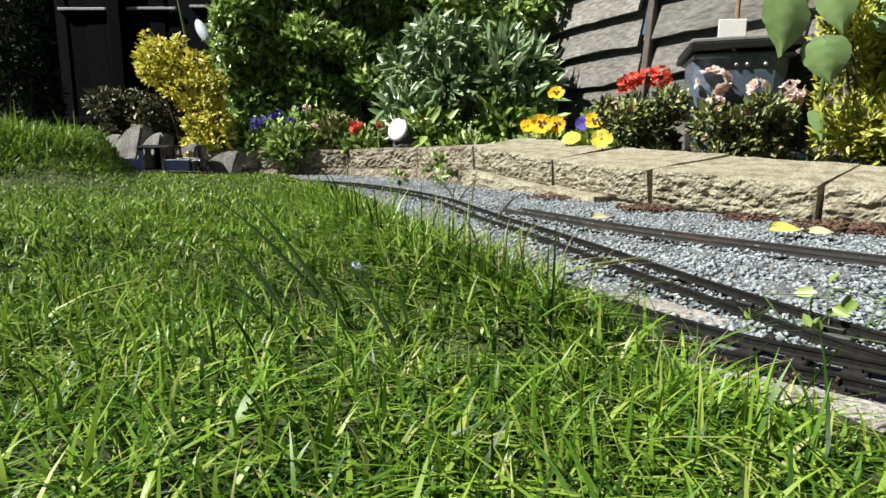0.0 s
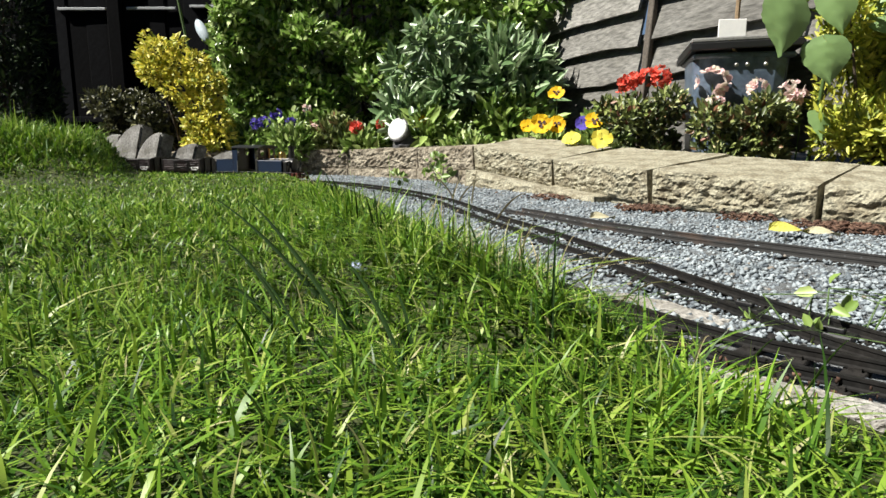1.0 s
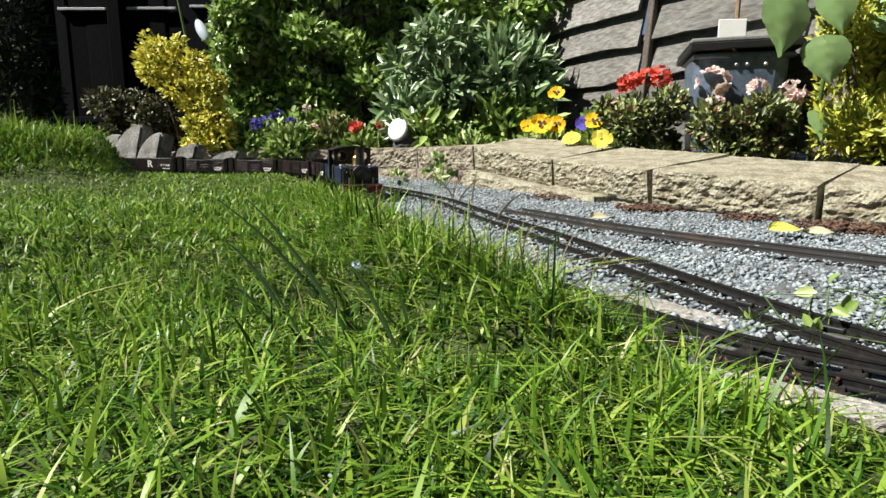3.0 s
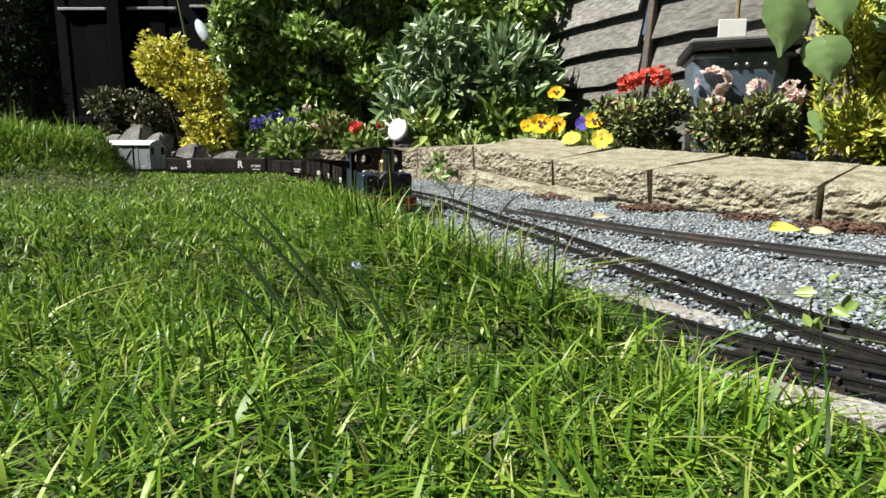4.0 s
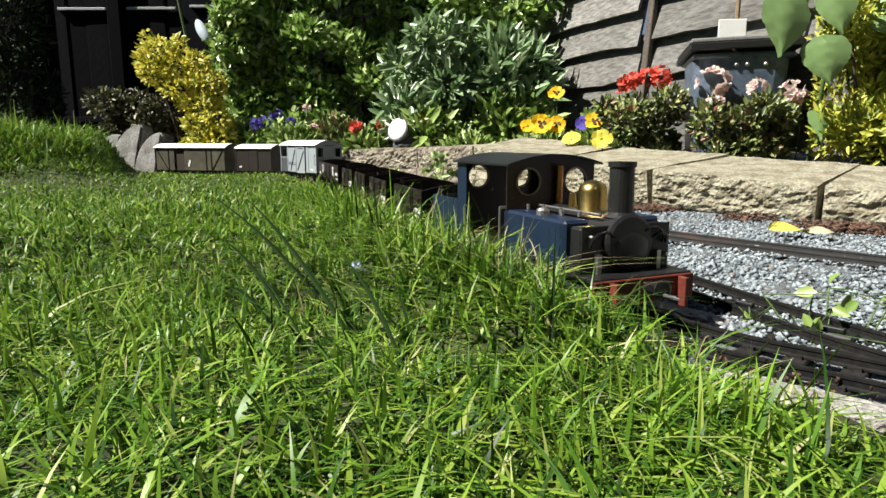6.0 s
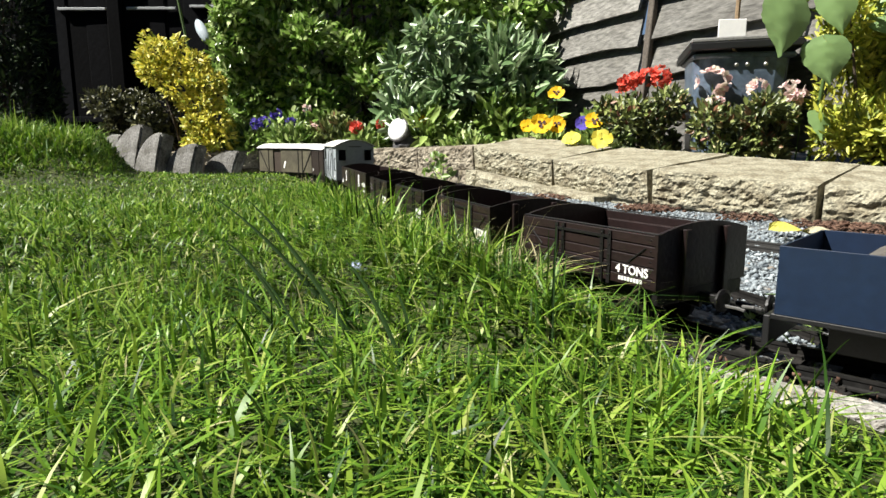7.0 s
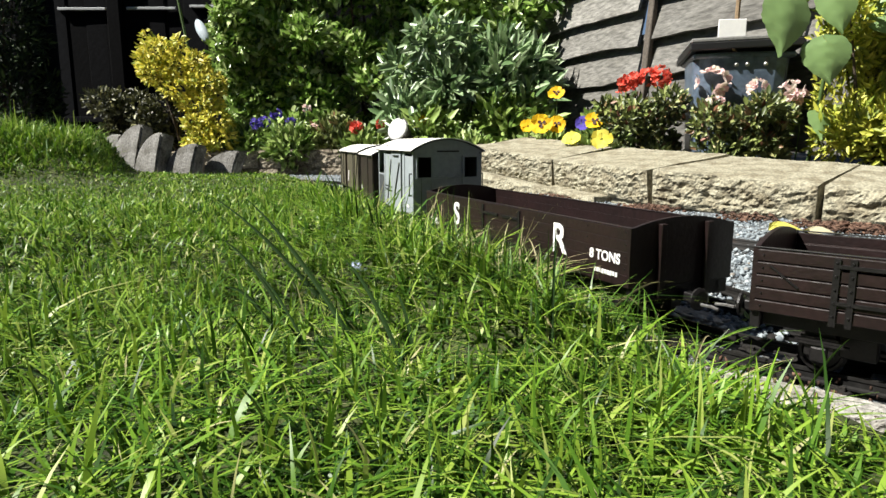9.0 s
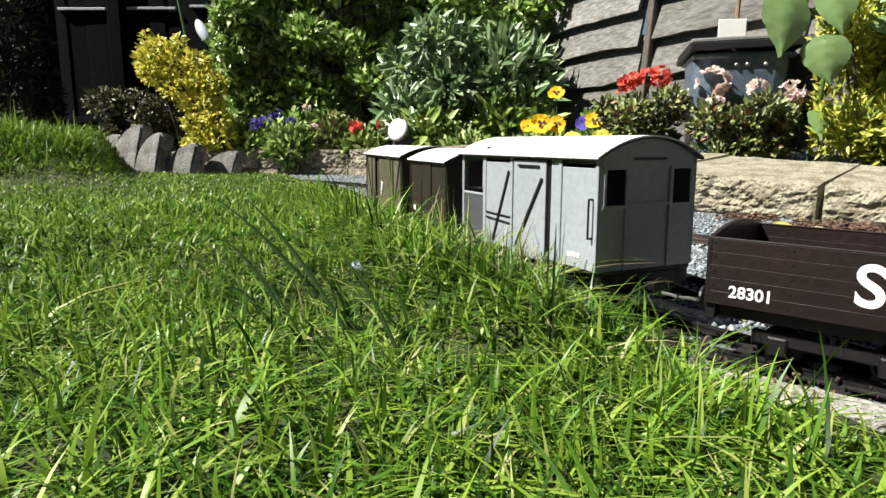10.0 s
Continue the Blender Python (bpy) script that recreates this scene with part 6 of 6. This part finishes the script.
M_SLAB = mat("pale_slab", (0.36, 0.345, 0.315), 0.92, vary=0.4, scale=30, fine=220, bump=1.0, color2=(0.24, 0.225, 0.195))
M_MULCH = leaf_mat("bark_mulch", [(0, (0.04, 0.022, 0.015)), (0.6, (0.085, 0.045, 0.03)), (1, (0.18, 0.11, 0.075))], 0.85, 0.0, 0.3)
M_YLEAF = mat("fallen_leaf", (0.62, 0.55, 0.12), 0.6, vary=0.25, scale=60, color2=(0.42, 0.42, 0.08))
M_PLEAF = mat("dried_leaf", (0.50, 0.46, 0.30), 0.7, vary=0.25, scale=60)


def fallen_leaf(x, y, z, L, rz, material, label, tilt=12):
    bm = B()
    n = 8
    prev = None
    for i in range(n + 1):
        u = i / n
        w = 0.30 * L * math.sin(math.pi * min(0.98, max(0.02, u))) ** 0.8
        row = [bm.verts.new((L * (u - 0.5), w * v, 0.10 * L * abs(v) + 0.10 * L * math.sin(3 * u + v))) for v in (-1, -0.5, 0, 0.5, 1)]
        if prev:
            for a in range(4):
                bm.faces.new((prev[a], prev[a + 1], row[a + 1], row[a]))
        prev = row
    ob = part("fallen_leaf", bm, material, m=pose(x, y, z, tilt, 6, rz))
    tagged(ob, label, "leaf", "fallen leaves")


def build_litter():
    rng = np.random.default_rng(77)
    # bark fragments gathered along the foot of the wall and the lawn's edge
    pts = []
    for (cx, cy), sx, n in (((0.455, 1.41), 0.026, 420), ((0.70, 1.09), 0.035, 420), ((0.60, 1.24), 0.03, 120), ((0.30, 1.70), 0.04, 110), ((0.82, 0.97), 0.045, 500)):
        pts.append(rng.normal((cx, cy), sx, (n, 2)))
    ss = rng.uniform(2.2, 5.0, 1900)
    c = np.array([on_path(TRACK, s) for s in ss])
    c2 = np.array([on_path(TRACK, s + 0.004) for s in ss])
    t = (c2 - c) / np.linalg.norm(c2 - c, axis=1)[:, None]
    pts.append(c - np.c_[-t[:, 1], t[:, 0]] * rng.uniform(0.025, 0.085, len(ss))[:, None])
    p = np.concatenate(pts)
    n = len(p)
    a = rng.uniform(0, 6.28, n)
    L, W = rng.uniform(0.002, 0.006, n), rng.uniform(0.0012, 0.003, n)
    near = np.where(p[:, 1] < 0.45, 0.28, np.where(p[:, 1] < 0.7, 0.5, 1.0))
    L, W = L * near, W * near
    d, s = np.c_[np.cos(a), np.sin(a), rng.normal(0, 0.3, n)], np.c_[-np.sin(a), np.cos(a), rng.normal(0, 0.4, n)]
    up = np.array([0, 0, 1.0])
    cen = np.c_[p, rng.uniform(-0.008, -0.001, n)]
    V = []
    for k in (-1, 1):
        for i, j in ((-1, -1), (1, -1), (1, 1), (-1, 1)):
            V.append(cen + d * (i * L)[:, None] + s * (j * W)[:, None] + up * (k * 0.0012))
    V = np.stack(V, 1)
    q = np.array([(0, 3, 2, 1), (4, 5, 6, 7), (0, 1, 5, 4), (1, 2, 6, 5), (2, 3, 7, 6), (3, 0, 4, 7)])
    F = q[None] + (np.arange(n) * 8)[:, None, None]
    o = raw("bark_litter", V.reshape(-1, 3), F.reshape(-1, 4), M_MULCH)
    tagged(o, "dark red-brown bark fragments and dead moss", "litter", kind="stuff")
    fallen_leaf(0.552, 1.0, -0.002, 0.062, -12, M_YLEAF, "yellow fallen leaf at the foot of the wall")
    fallen_leaf(0.303, 1.197, -0.004, 0.05, 10, M_PLEAF, "pale dry fallen leaf on the ballast")
    fallen_leaf(0.592, 0.975, -0.002, 0.045, -30, M_PLEAF, "pale dry fallen leaf beside the wall")
    # weeds rooted in the ballast
    for k, (x, y, h, n, size) in enumerate(((0.318, 0.500, 0.030, 5, 0.020), (0.338, 0.505, 0.028, 3, 0.016), (0.284, 0.466, 0.010, 4, 0.012), (0.257, 0.503, 0.010, 4, 0.008), (-0.01, 2.06, 0.05, 22, 0.026), (-0.03, 2.30, 0.07, 26, 0.030), (-0.16, 2.20, 0.03, 20, 0.022))):
        shrub("weed", "small green seedling growing in the ballast", "weed", (x, y, Z_BED), [((0, 0, h), (h * 0.7, h * 0.7, h * 0.5), 1)], n, size, L_MID, 300 + k, 0.6, 0.2, stems=4, stem_mat=M_GREENSTEM)
    for a, b, sag in (((0.02, 1.60, -0.01), (0.05, 1.62, 0.075), 0.0), ((0.03, 1.62, -0.01), (-0.04, 1.58, 0.055), 0.02), ((0.07, 1.55, -0.01), (0.08, 1.50, 0.075), 0.01), ((0.04, 1.6, -0.01), (0.11, 1.55, 0.05), 0.02), ((0.10, 1.2, -0.01), (0.16, 1.15, 0.05), 0.015)):
        stalk("grass_blade", a, b, sag, 0.004, M_STRAW, "pale dry grass stalk rooted in the ballast")
    # black point-lever boxes beside the rails
    for x, y, rz in ((0.268, 0.553, -55), (0.300, 0.475, -52), (0.385, 0.49, -45)):
        th = empty("point_lever", pose(x, y, -0.012, 0, 0, rz), "black plastic point lever box beside the rails", "point lever", "point levers")
        part("base", box(B(), -0.020, 0.020, -0.009, 0.009, 0.0, 0.008, 0.0015), M_LID, th)
        part("lever", box(B(), -0.004, 0.012, -0.003, 0.003, 0.008, 0.012, 0.0008), M_LID, th)


def build_all():
    build_train()
    build_wall()
    build_edging_stones()
    build_fence()
    build_back_fence()
    build_plants()
    build_flowers()
    build_lamp()
    build_bin()
    build_ornament()
    build_sunflower()
    build_edge_slabs()
    build_litter()


# ---------------------------------------------------------------- movement
def train_pose(s, wheelbase):
    a, b = on_path(TRACK, s - wheelbase / 2), on_path(TRACK, s + wheelbase / 2)
    m = (a + b) / 2
    return pose(m[0], m[1], 0.0, 0, 0, math.degrees(math.atan2(b[1] - a[1], b[0] - a[0])))


def run(t):
    """Way of the long wagon along the track after t seconds."""
    u = min(1.0, max(0.0, (t - 7.3) / 0.7))
    surge = 0.020 * (1 - u * u * (3 - 2 * u)) + 0.014 * math.exp(-((t - 6.8) / 0.35) ** 2) - 0.009 * (math.exp(-((t - 8.5) / 0.16) ** 2) + math.exp(-((t - 9.5) / 0.08) ** 2))
    return 0.534629 + t * (0.397884 + t * (-0.020774 + t * (0.0039037 + t * -0.00018881))) + surge


def motions():
    times = [i * 0.1 for i in range(101)]
    for thing, offset, base in TRAIN:
        walk(thing, [(t, train_pose(run(t) + offset, base)) for t in times])
    # wheels roll with the train
    for wheel, x, r in WHEELS:
        walk(wheel, [(i / 30, pose(x, 0, r, 0, math.degrees((run(i / 30) - run(0)) / r), 0)) for i in range(301)])


build_ground()
build_surround()
build_ballast()
build_track(TRACK, 0.3, 5.6, "railway_track", "dark steel rails on black sleepers beside the lawn", M_RAIL)
build_track(TRACK_B, 0.4, 5.0, "railway_track", "dull steel rails on black sleepers in grey ballast", M_RAIL)
build_track(TRACK_C, 0.30, 2.0, "railway_track", "rust-brown rails half sunk in ballast below the wall", M_RUST)
build_lawn()
build_stalks()
build_all()
motions()
